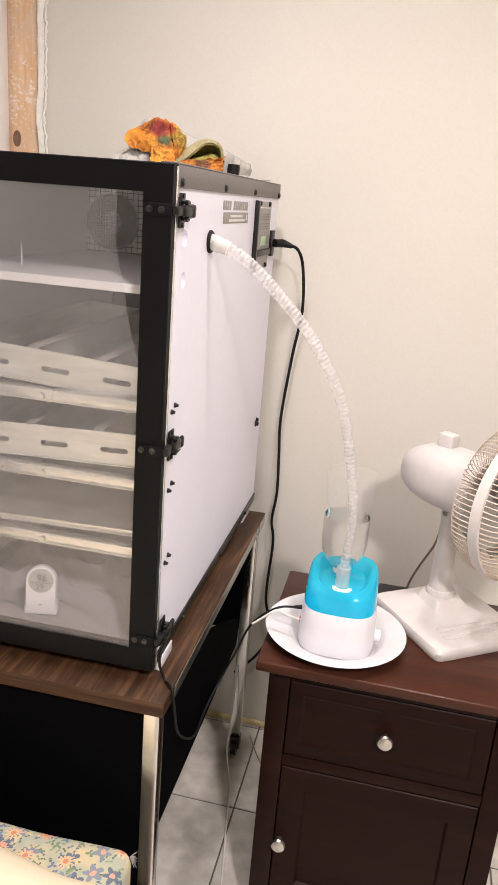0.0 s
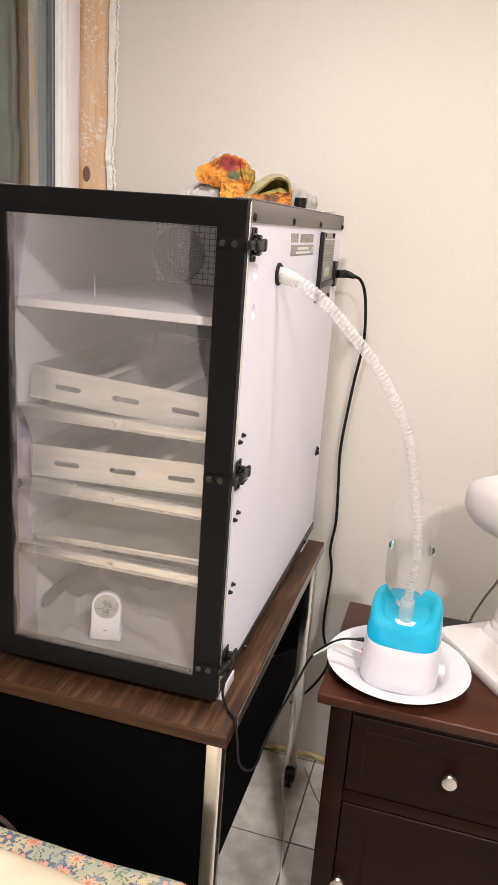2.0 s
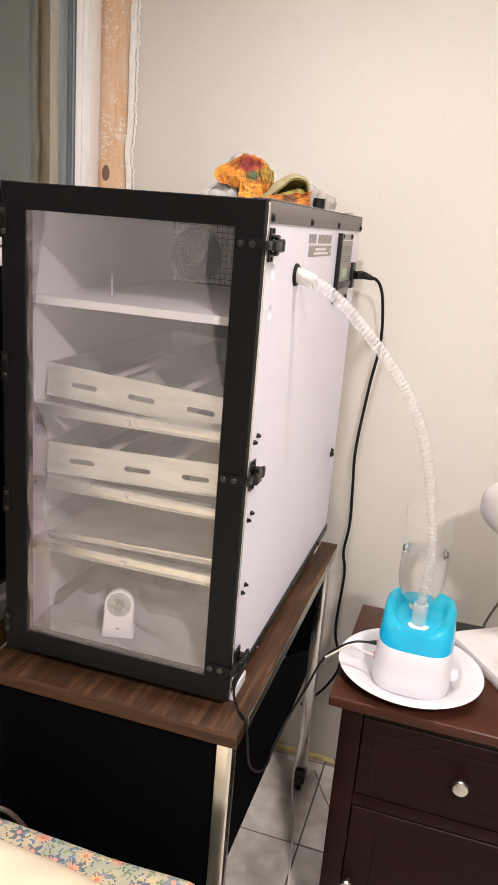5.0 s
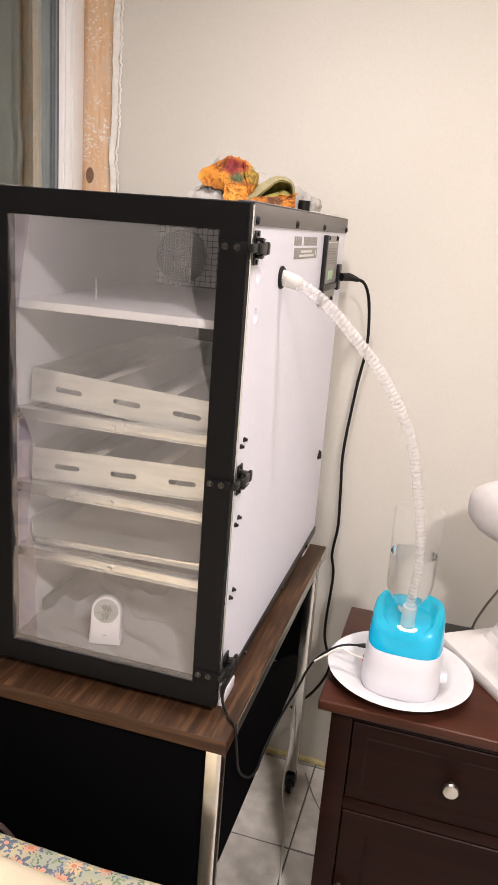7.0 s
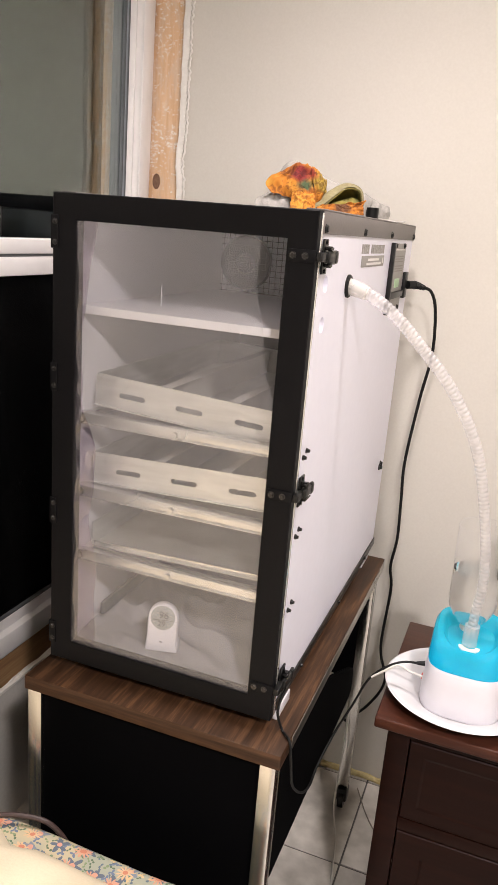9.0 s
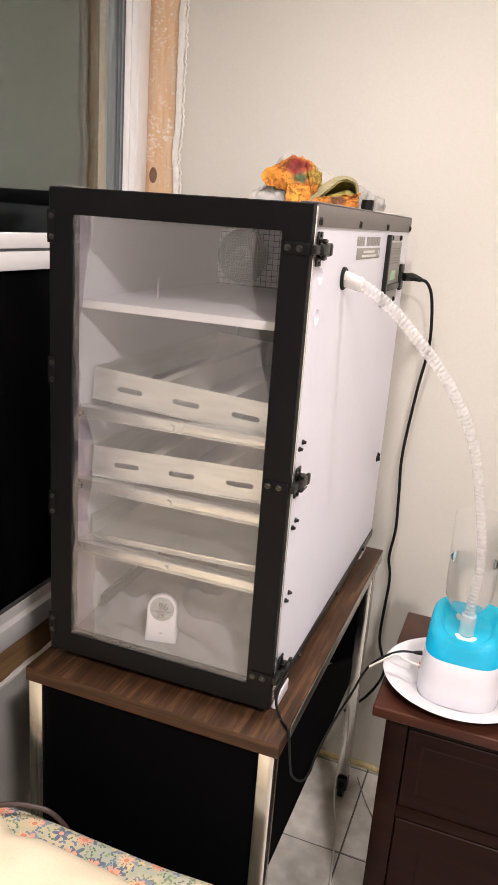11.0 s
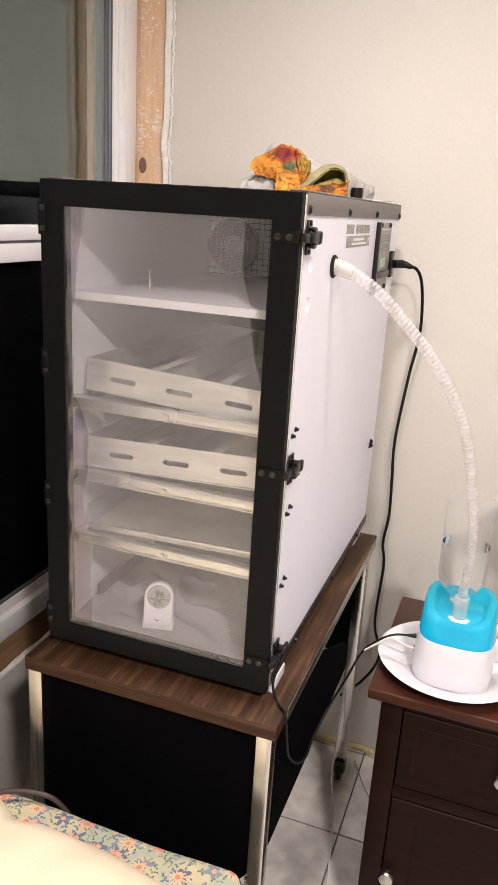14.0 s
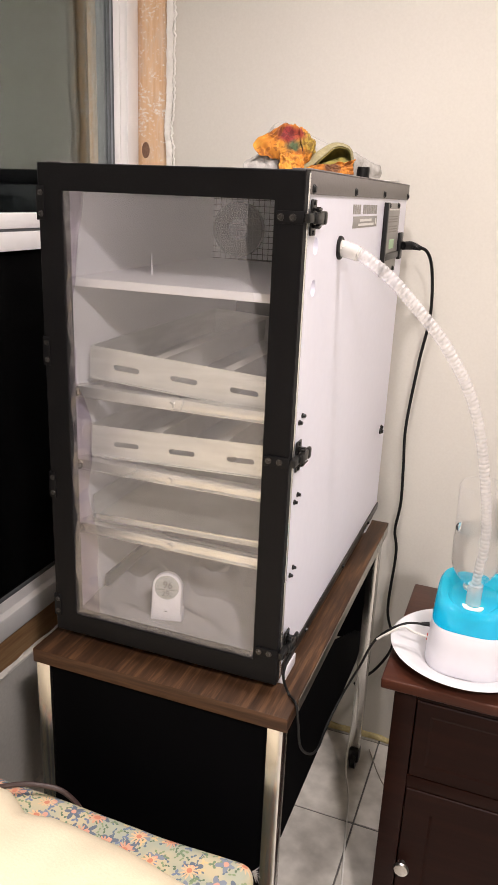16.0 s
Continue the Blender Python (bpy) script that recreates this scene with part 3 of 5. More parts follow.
for z0, z1 in ((0.55, 1.33), (1.40, 2.17)):
    for dx in (0.0, -0.014):
        pane = part("pane", boxed((GX - 0.002 + dx, -0.64, z0), (GX + 0.002 + dx, 0.806, z1)), PANE if z0 > 1 else PANE_DIM_REFLECTION, window, smooth=False)
        pane.visible_shadow = False
whole("backdrop", boxed((-1.30, -1.2, -0.2), (-1.25, 1.4, 3.0)), NIGHT, "black night outside the window", "backdrop", kind="structure", smooth=False)

foam = sheet(150, 6, lambda u, v: (-0.62 + u * 3.1, YB - 0.001 - (0.010 + 0.008 * noisy((u * 3.1, 0, 0), 16)) * math.sin(math.pi * v * 0.5 + 0.02) , 0.002 + (0.014 + 0.008 * noisy((u * 3.1, 5, 0), 22)) * math.cos(math.pi * v * 0.5)))
whole("trim", foam, FOAM, "rough yellow foam bead along the foot of the wall", "foam bead", kind="structure")

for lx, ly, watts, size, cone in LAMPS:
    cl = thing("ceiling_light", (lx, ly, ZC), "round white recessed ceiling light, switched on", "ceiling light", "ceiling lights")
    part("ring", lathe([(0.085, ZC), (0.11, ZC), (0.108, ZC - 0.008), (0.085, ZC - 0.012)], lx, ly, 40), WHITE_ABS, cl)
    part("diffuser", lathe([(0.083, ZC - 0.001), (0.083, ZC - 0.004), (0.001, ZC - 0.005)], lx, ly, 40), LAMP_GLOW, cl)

# ---- the wheeled table ----
TX0, TX1, TY0, TY1, TZ = -0.421, 0.035, -0.043, 0.752, 0.712
table = thing("wheeled_table", (-0.19, 0.35, 0), "walnut laminate table on chrome legs with casters and black panels", "table")
bm = boxed((TX0, TY0, TZ - 0.026), (TX1, TY1, TZ), 0.0018)
top = part("tabletop", bm, [WALNUT, WALNUT_EDGE], table)
for f in top.data.polygons:
    if abs(f.normal.y) > 0.7:
        f.material_index = 1
part("edge_strip", boxed((TX1 + 0.0002, TY0 + 0.055, TZ - 0.026), (TX1 + 0.0014, TY1 - 0.006, TZ - 0.003), 0.0005), STEEL, table, "thin bare metal strip")
for x0, x1, y0, y1 in ((TX0 + 0.003, TX0 + 0.030, TY0 + 0.004, TY0 + 0.03), (TX1 - 0.033, TX1 - 0.007, TY0 + 0.004, TY0 + 0.03), (TX0 + 0.003, TX0 + 0.030, 0.715, 0.741), (TX1 - 0.037, TX1 - 0.009, 0.715, 0.741)):
    leg = part("leg", boxed((x0, y0, 0.062), (x1, y1, TZ - 0.0265), 0.002), CHROME, table, "square chrome leg")
    cx, cy = (x0 + x1) / 2, (y0 + y1) / 2
    bm = rodded((cx - 0.006, cy - 0.008, 0.026), (cx + 0.008, cy - 0.008, 0.026), 0.025, 24)
    part("caster", bm, BLACK_PLASTIC, leg, "black twin caster")
    bm = boxed((cx - 0.013, cy - 0.02, 0.022), (cx + 0.015, cy + 0.013, 0.061), 0.005)
    part("caster_hood", bm, BLACK_PLASTIC, leg)
part("front_panel", boxed((TX0 + 0.0305, TY0 + 0.012, 0.085), (TX1 - 0.0335, TY0 + 0.026, TZ - 0.027), 0.001), BLACK_BOARD, table, "black front panel")
part("back_panel", boxed((TX0 + 0.0305, 0.722, 0.385), (TX1 - 0.0375, 0.736, TZ - 0.027), 0.001), BLACK_BOARD, table)
part("side_panel", boxed((TX0 + 0.010, TY0 + 0.031, 0.085), (TX0 + 0.024, 0.714, TZ - 0.027), 0.001), BLACK_BOARD, table)
bm = bmesh.new()
outline = [(-0.010, TZ - 0.035), (-0.010, 0.450), (0.545, 0.450), (0.556, 0.455), (0.560, 0.466), (0.560, 0.505), (0.552, 0.520), (0.53, 0.530), (0.30, 0.640), (0.24, TZ - 0.035)]
loft(bm, [[(x, y, z) for y, z in outline] for x in (0.013, 0.027)])
bmesh.ops.bevel(bm, geom=[e for e in bm.edges], offset=0.002, segments=2, affect="EDGES")
part("drop_leaf", bm, BLACK_BOARD, table, "black hanging leaf with rounded corner")

# ---- the incubator ----
CW, CD, CZ0, CZ1 = 0.400, 0.775, 0.733, 1.490
inc = thing("incubator", (-CW / 2, CD / 2, TZ), "tall white cabinet incubator with a black-framed clear door", "incubator")
y0 = 0.022
# right side panel with its round holes left open


def holed_plate(outline, holes, place, thick):
    """A flat plate with openings cut through it; place(u, v) sets it in the world."""
    bm = bmesh.new()
    edges = []
    for loop in (outline, *holes):
        vs = [bm.verts.new(place(u, v)) for u, v in loop]
        edges += [bm.edges.new((vs[k], vs[(k + 1) % len(vs)])) for k in range(len(vs))]
    bmesh.ops.triangle_fill(bm, use_beauty=True, use_dissolve=False, edges=edges)
    bmesh.ops.recalc_face_normals(bm, faces=bm.faces)
    bmesh.ops.solidify(bm, geom=bm.faces[:], thickness=thick)
    bmesh.ops.recalc_face_normals(bm, faces=bm.faces)
    return bm


def round_hole(u, v, r, n=32):
    return [(u + r * math.cos(2 * math.pi * i / n), v + r * math.sin(2 * math.pi * i / n)) for i in range(n)]


YE, ZA, ZB = CD - 0.002, CZ0 + 0.002, CZ1 - 0.003
bm = holed_plate([(y0, ZA), (YE, ZA), (YE, ZB), (y0, ZB)], [round_hole(0.075, z, 0.0118) for z in (1.394, 1.337)], lambda u, v: (-0.003, u, v), 0.013)
if max(v.co.x for v in bm.verts) > -0.002:
    bmesh.ops.translate(bm, vec=(-0.013, 0, 0), verts=bm.verts)
side = part("side_panel", bm, WHITE_PANEL, inc, smooth=False)
part("side_panel", boxed((-CW + 0.003, y0, CZ0 + 0.002), (-CW + 0.016, CD - 0.002, CZ1 - 0.003), 0.001), WHITE_PANEL, inc)
part("back_panel", boxed((-CW + 0.0165, CD - 0.016, CZ0 + 0.002), (-0.0165, CD - 0.003, CZ1 - 0.003)), WHITE_PANEL, inc)
part("top_panel", boxed((-CW + 0.0165, y0, CZ1 - 0.018), (-0.0165, CD - 0.0165, CZ1 - 0.004)), WHITE_PANEL, inc)
part("bottom_panel", boxed((-CW + 0.0165, y0, CZ0 + 0.004), (-0.0165, CD - 0.0165, CZ0 + 0.018)), INNER, inc)
for x0, x1 in ((-0.0028, 0.0), (-CW, -CW + 0.0028)):
    part("top_trim", boxed((x0, y0, CZ1 - 0.029), (x1, CD, CZ1), 0.001), GREY_TRIM, inc, "grey angle trim")
    part("bottom_trim", boxed((x0, y0, CZ0), (x1, CD, CZ0 + 0.019), 0.001), DARK_STEEL, inc, "grey angle trim")
for x0, x1 in ((-CW, -CW + 0.025), (-0.025, 0.0)):
    part("top_trim", boxed((x0, y0, CZ1 + 0.0002), (x1, CD, CZ1 + 0.0025), 0.0008), GREY_TRIM, inc)
part("top_trim", boxed((-CW + 0.0255, CD - 0.025, CZ1 + 0.0002), (-0.0255, CD, CZ1 + 0.0025), 0.0008), GREY_TRIM, inc)


def screw(x, y, z, axis, r=0.005, h=0.004):
    d = Vector(axis)
    p = Vector((x, y, z))
    bm = rodded(p, p + d * h * 0.35, r * 1.25, 14)
    rod(bm, p + d * h * 0.35, p + d * h, r, 6, r * 0.75)
    return bm


for y in (0.038, 0.275, 0.505, 0.757):
    part("screw", screw(0.0, y, CZ1 - 0.022, (1, 0, 0)), BLACK_PLASTIC, inc, "black screw")
for y in (0.16, 0.42, 0.66):
    part("screw", screw(0.0, y, CZ0 + 0.009, (1, 0, 0), 0.0035), BLACK_PLASTIC, inc, "black screw")
for z in (1.148, 1.024, 0.902):
    part("screw", screw(-0.003, 0.047, z, (1, 0, 0), 0.0032, 0.006), BLACK_PLASTIC, inc, "black screw")
    part("screw", screw(-0.003, 0.062, z + 0.007, (1, 0, 0), 0.0032, 0.006), BLACK_PLASTIC, inc, "black screw")
part("screw", screw(-0.003, 0.718, 0.950, (1, 0, 0), 0.006, 0.008), BLACK_PLASTIC, inc, "black screw")
part("screw", screw(-0.003, 0.726, 0.957, (1, 0, 0), 0.005, 0.006), BLACK_PLASTIC, inc, "black screw")
for z in (1.394, 1.337):
    part("vent_plug", rodded((-0.0155, 0.075, z), (-0.0105, 0.075, z), 0.0116, 28), INNER, inc, "recessed round vent plug")
# black rubber grommet where the hose goes in
bm = lathe([(0.0130, -0.001), (0.0178, -0.001), (0.0178, 0.003), (0.0160, 0.005), (0.0130, 0.0045)], 0, 0, 32, m=Matrix.Translation((-0.003, 0.206, 1.386)) @ pose(0, 0, 0, 0, 90, 0))
part("grommet", bm, RUBBER, inc, "black rubber grommet")
# model label: printed bars
name_label = part("name_label", boxed((-0.0030, 0.283, 1.4125), (-0.0022, 0.468, 1.431), 0.0003), LABEL_GREY, inc, "grey label with unreadable print")
for za, zb, ya, yb in ((1.4225, 1.4265, 0.33, 0.42), (1.4155, 1.4195, 0.32, 0.44), (1.417, 1.427, 0.452, 0.459)):
    part("print_bar", boxed((-0.0024, ya, za), (-0.0018, yb, zb)), LABEL_WHITE, name_label, smooth=False)
for k in range(13):
    if k != 4:
        part("print_bar", boxed((-0.0030, 0.279 + k * 0.0144, 1.4345), (-0.0024, 0.279 + k * 0.0144 + 0.0105, 1.4495)), LABEL_GREY, inc, smooth=False)
ctl = part("control_panel", boxed((-0.0030, 0.541, 1.318), (-0.0010, 0.690, 1.4535), 0.0006), LABEL_GREY, inc, "grey control panel with a small green display")
part("panel_edge", boxed((-0.0030, 0.530, 1.316), (0.006, 0.5405, 1.4545), 0.001), BLACK_PLASTIC, ctl)
part("panel_window", boxed((-0.0012, 0.60, 1.366), (0.0004, 0.645, 1.384)), LCD_GREEN, ctl, "green display", smooth=False)
for z in (1.440, 1.427, 1.422, 1.417, 1.408, 1.403, 1.398):
    part("print_bar", boxed((-0.0012, 0.565, z), (-0.0003, 0.67 if z < 1.43 else 0.68, z + 0.0022)), LABEL_WHITE if z > 1.43 else PALE_CLOTH, ctl, smooth=False)
part("panel_slot", boxed((-0.0012, 0.555, 1.345), (0.0035, 0.688, 1.358), 0.001), BLACK_PLASTIC, ctl)
for y, z in ((0.57, 1.449), (0.665, 1.449), (0.66, 1.324)):
    part("screw", screw(-0.001, y, z, (1, 0, 0), 0.0045), BLACK_PLASTIC, ctl)
part("socket", boxed((-0.003, 0.702, 1.340), (0.005, 0.730, 1.395), 0.002), BLACK_PLASTIC, inc, "black power inlet")
part("foot", boxed((-0.024, 0.036, TZ), (0.002, 0.100, CZ0 - 0.0005), 0.002), WHITE_ABS, inc, "white foot block")
part("foot", boxed((-CW + 0.006, 0.030, TZ), (-CW + 0.030, 0.085, CZ0 - 0.0005), 0.002), WHITE_ABS, inc)
part("foot", boxed((-0.030, 0.665, TZ), (-0.004, 0.735, CZ0 - 0.0005), 0.002), WHITE_ABS, inc)
part("foot", boxed((-CW + 0.006, 0.665, TZ), (-CW + 0.030, 0.735, CZ0 - 0.0005), 0.002), WHITE_ABS, inc)

# door: black frame of four members, clear sheet, hazy film
def rect(x0, x1, z0, z1, y):
    return [(x0, y, z0), (x1, y, z0), (x1, y, z1), (x0, y, z1)]


DO, DI = (-CW, 0.0, CZ0, CZ1), (-CW + 0.0395, -0.0400, CZ0 + 0.0365, CZ1 - 0.0375)
E = 0.0014
bm = loft(bmesh.new(), [rect(*DO, 0.0205), rect(*DO, E), rect(DO[0] + E, DO[1] - E, DO[2] + E, DO[3] - E, 0.0), rect(DI[0] - E / 2, DI[1] + E / 2, DI[2] - E / 2, DI[3] + E / 2, 0.0), rect(*DI, E / 2), rect(*DI, 0.0205), rect(*DO, 0.0205)], True, False)
bmesh.ops.remove_doubles(bm, verts=bm.verts, dist=1e-6)
door = part("door", bm, BLACK, inc, "black-framed clear plastic door")
part("clear_sheet", sheet(2, 2, lambda u, v: (-CW + 0.030 + u * (CW - 0.062), 0.0022, CZ0 + 0.03 + v * (CZ1 - CZ0 - 0.062))), CLEAR, door, "clear plastic sheet")


def film(u, v):
    z = CZ0 + 0.034 + v * (CZ1 - CZ0 - 0.070)
    left = float(np.interp(v, (0, 0.08, 0.25, 0.34, 0.42, 0.515, 0.595, 0.71, 0.825, 0.94, 1), (-0.320, -0.318, -0.322, -0.336, -0.322, -0.324, -0.343, -0.353, -0.346, -0.334, -0.331))) + 0.002 * math.sin(40 * v)
    right = float(np.interp(v, (0, 0.66, 0.78, 0.9, 1), (-0.036, -0.038, -0.062, -0.076, -0.080))) + 0.002 * math.sin(33 * v)
    x = left + u * (right - left)
    return (x, 0.0042 + 0.0012 * noisy((x, 0, z), 14) + 0.0015 * math.sin(math.pi * u) ** 2, z)


part("protective_film", sheet(40, 120, film), FILM, door, "loose hazy plastic film with wavy edges")


def film_edge(u, v):
    z = CZ0 + 0.034 + v * (CZ1 - CZ0 - 0.070)
    right = film(0, v)[0] - 0.0015
    left = -CW + 0.041 + 0.003 * math.sin(31 * v) + 0.0015 * math.sin(77 * v)
    x = left + u * (right - left)
    return (x, 0.0045 + 0.006 * u * (0.6 + 0.4 * math.sin(8 * v)) + 0.004 * noisy((x, 2, z), 30), z)


part("film_margin", sheet(14, 160, film_edge), MARGIN, door, "crinkled clear plastic margin")
part("edge_seal", boxed((0.0002, 0.0130, CZ0 + 0.003), (0.0012, 0.0200, CZ1 - 0.003), 0.0003), RAIL, door, "thin bright seal strip")
for z in (1.432, 1.101, 0.788):
    pl = part("latch", boxed((-0.036, -0.0028, z - 0.008), (0.001, -0.0003, z + 0.008), 0.0008), BLACK, door, "black draw latch")
    for x in (-0.030, -0.0135):
        part("screw", screw(x, -0.0028, z, (0, -1, 0), 0.0038, 0.0028), DARK_STEEL, pl)
    part("latch_arm", boxed((0.0014, -0.003, z - 0.006), (0.010, 0.024, z + 0.006), 0.002), BLACK_PLASTIC, pl)
    bm = boxed((0.0002, 0.026, z - 0.023), (0.0035, 0.048, z + 0.023), 0.0015)
    box(bm, (0.0036, 0.029, z - 0.013), (0.012, 0.045, z - 0.009), 0.001)
    box(bm, (0.0036, 0.029, z + 0.009), (0.012, 0.045, z + 0.013), 0.001)
    rod(bm, (0.009, 0.037, z - 0.014), (0.009, 0.037, z + 0.014), 0.0028, 10)
    for dz in (-0.019, 0.019):
        rod(bm, (0.0035, 0.037, z + dz), (0.0052, 0.037, z + dz), 0.003, 10)
    part("latch_base", bm, LATCH, pl, "black stamped latch base")
    bm = boxed((0.005, 0.022, z - 0.0075), (0.0135, 0.054, z + 0.0075), 0.0025)
    box(bm, (0.008, 0.053, z - 0.009), (0.0145, 0.066, z + 0.009), 0.0035)
    part("latch_lever", bm, BLACK_PLASTIC, pl)
    bm = rodded((0.0140, 0.028, z - 0.008), (0.0140, 0.046, z - 0.008), 0.0012, 6)
    rod(bm, (0.0140, 0.028, z + 0.008), (0.0140, 0.046, z + 0.008), 0.0012, 6)
    part("latch_bail", bm, DARK_STEEL, pl, "thin wire bail")
for za, zb in ((1.420, 1.449), (1.206, 1.232), (0.987, 1.013), (0.770, 0.792)):
    hg = part("hinge", boxed((-CW - 0.002, -0.0022, za - 0.009), (-CW + 0.011, 0.012, zb + 0.009), 0.0008), BLACK, door, "black hinge plate")
    for z in (za, zb):
        part("screw", screw(-CW + 0.0055, -0.0022, z, (0, -1, 0), 0.0034, 0.0026), DARK_STEEL, hg)
# inside: shelf, fan wall, tilting rails
IX0, IX1 = -CW + 0.0165, -0.0165
part("liner", boxed((IX0, y0 + 0.002, CZ0 + 0.0185), (IX0 + 0.002, CD - 0.02, CZ1 - 0.0185)), INNER, inc)
# Added dark sheet that dims the deep interior behind the trays.
part("dark_backing", boxed((IX0 + 0.0025, 0.742, CZ0 + 0.019), (IX1 - 0.001, 0.746, 1.4), 0.0005), BACKING_DARK, inc, "added dark grey sheet that darkens the incubator's back")
part("shelf", boxed((IX0 + 0.0025, 0.048, 1.314), (IX1 - 0.001, 0.56, 1.327), 0.001), INNER, inc, "white divider shelf")
part("shelf_tab", boxed((-0.2976, 0.152, 1.3275), (-0.2964, 0.1565, 1.361), 0.0003), INNER, inc)
part("fan_wall", boxed((IX0 + 0.0025, 0.60, 1.327), (IX1 - 0.001, 0.612, CZ1 - 0.0185)), INNER, inc)
FX, FY, FZ = -0.318, 0.592, 1.388
bm = lathe([(0.050, 0), (0.056, 0.001), (0.056, 0.016), (0.050, 0.016)], 0, 0, 40, m=Matrix.Translation((FX, FY, FZ)) @ pose(0, 0, 0, 90, 0, 0))
fan_in = part("circulation_fan", bm, BLACK_PLASTIC, inc, "small black fan with a white hub")
bm = bmesh.new()
for k in range(7):
    a = 2 * math.pi * k / 7
    m = Matrix.Translation((FX, FY - 0.006, FZ)) @ pose(0, 0, 0, 0, math.degrees(a), 0) @ pose(0.034, 0, 0, 25, 0, 0)
    bmesh.ops.create_cube(bm, size=1, matrix=m @ Matrix.Diagonal((0.030, 0.0015, 0.022, 1)))
part("fan_blade", bm, BLACK_PLASTIC, fan_in)
part("fan_back", rodded((FX, FY + 0.0035, FZ), (FX, FY + 0.0065, FZ), 0.0505, 32), BLACK_PLASTIC, fan_in)
part("hub", rodded((FX, FY + 0.004, FZ), (FX, FY - 0.016, FZ), 0.021, 28), WHITE_ABS, fan_in, "white hub")
bm = bmesh.new()
for k in range(15):
    x = -0.365 + k * 0.012
    rod(bm, (x, FY - 0.024, FZ - 0.065), (x, FY - 0.024, FZ + 0.065), 0.0006, 5)
for k in range(11):
    z = FZ - 0.060 + k * 0.012
    rod(bm, (-0.37, FY - 0.0255, z), (-0.192, FY - 0.0255, z), 0.0006, 5)
part("wire_guard", bm, DARK_STEEL, inc, "square wire mesh guard")
for z in (1.149, 1.0255, 0.912):
    bm = boxed((IX0 + 0.004, 0.043, z - 0.0085), (IX1 - 0.002, 0.0455, z + 0.0085), 0.0006)
    box(bm, (IX0 + 0.004, 0.0457, z + 0.0065), (IX1 - 0.002, 0.062, z + 0.0085), 0.0006)
    box(bm, (IX0 + 0.004, 0.0395, z - 0.0085), (IX1 - 0.002, 0.0428, z - 0.0068), 0.0005)
    rl = part("tray_rail", bm, RAIL, inc, "bright aluminium tilting rail")
    part("pivot", screw(-0.206, 0.043, z - 0.001, (0, -1, 0), 0.0065, 0.006), RAIL, rl)
    part("rail_pin", screw(IX0 + 0.012, 0.040, z, (0, -1, 0), 0.006, 0.006), BLACK_PLASTIC, rl)
    part("side_runner", boxed((IX0 + 0.004, 0.064, z - 0.006), (IX0 + 0.016, 0.62, z + 0.006), 0.001), RAIL, rl)
part("turner_arm", boxed((0, 0, 0), (0.008, 0.185, 0.023), 0.001), GASKET, inc, "flat dark grey bracket").matrix_basis = Matrix()
turner = [o for o in inc.children if o.name.startswith("turner_arm")][0]
turner.data.transform(Matrix.Translation((IX0 + 0.022, 0.095, 0.776)) @ pose(0, 0, 0, 1, 0, 0))
# Added out of sight, only to put a dark band in the window's reflection.
board = thing("reflected_board", (-0.48, 0.83, 0), "added dark board, unseen behind the incubator, for the window reflection", "board")
part("panel", boxed((-0.600, 0.826, 0.0), (-0.362, 0.842, 1.462), 0.002), DARK_BOARD, board)
part("top_edge", boxed((-0.602, 0.822, 1.4622), (-0.360, 0.846, 1.500), 0.003), BLACK, board, "black edge strip")
top_knob = whole("round_knob", rodded((-0.022, 0.405, CZ1 + 0.0026), (-0.022, 0.405, CZ1 + 0.021), 0.0125, 28), BLACK_PLASTIC, "round black plastic knob on the incubator top", "knob")

whole("paper_sheet", sheet(14, 10, lambda u, v: (-0.115 + u * 0.105, 0.56 + v * 0.15, CZ1 + 0.0042 + 0.004 * u * v + 0.002 * noisy((u, v, 0), 3)), 0.0012), LABEL_WHITE, "folded white paper lying on the incubator top", "paper")

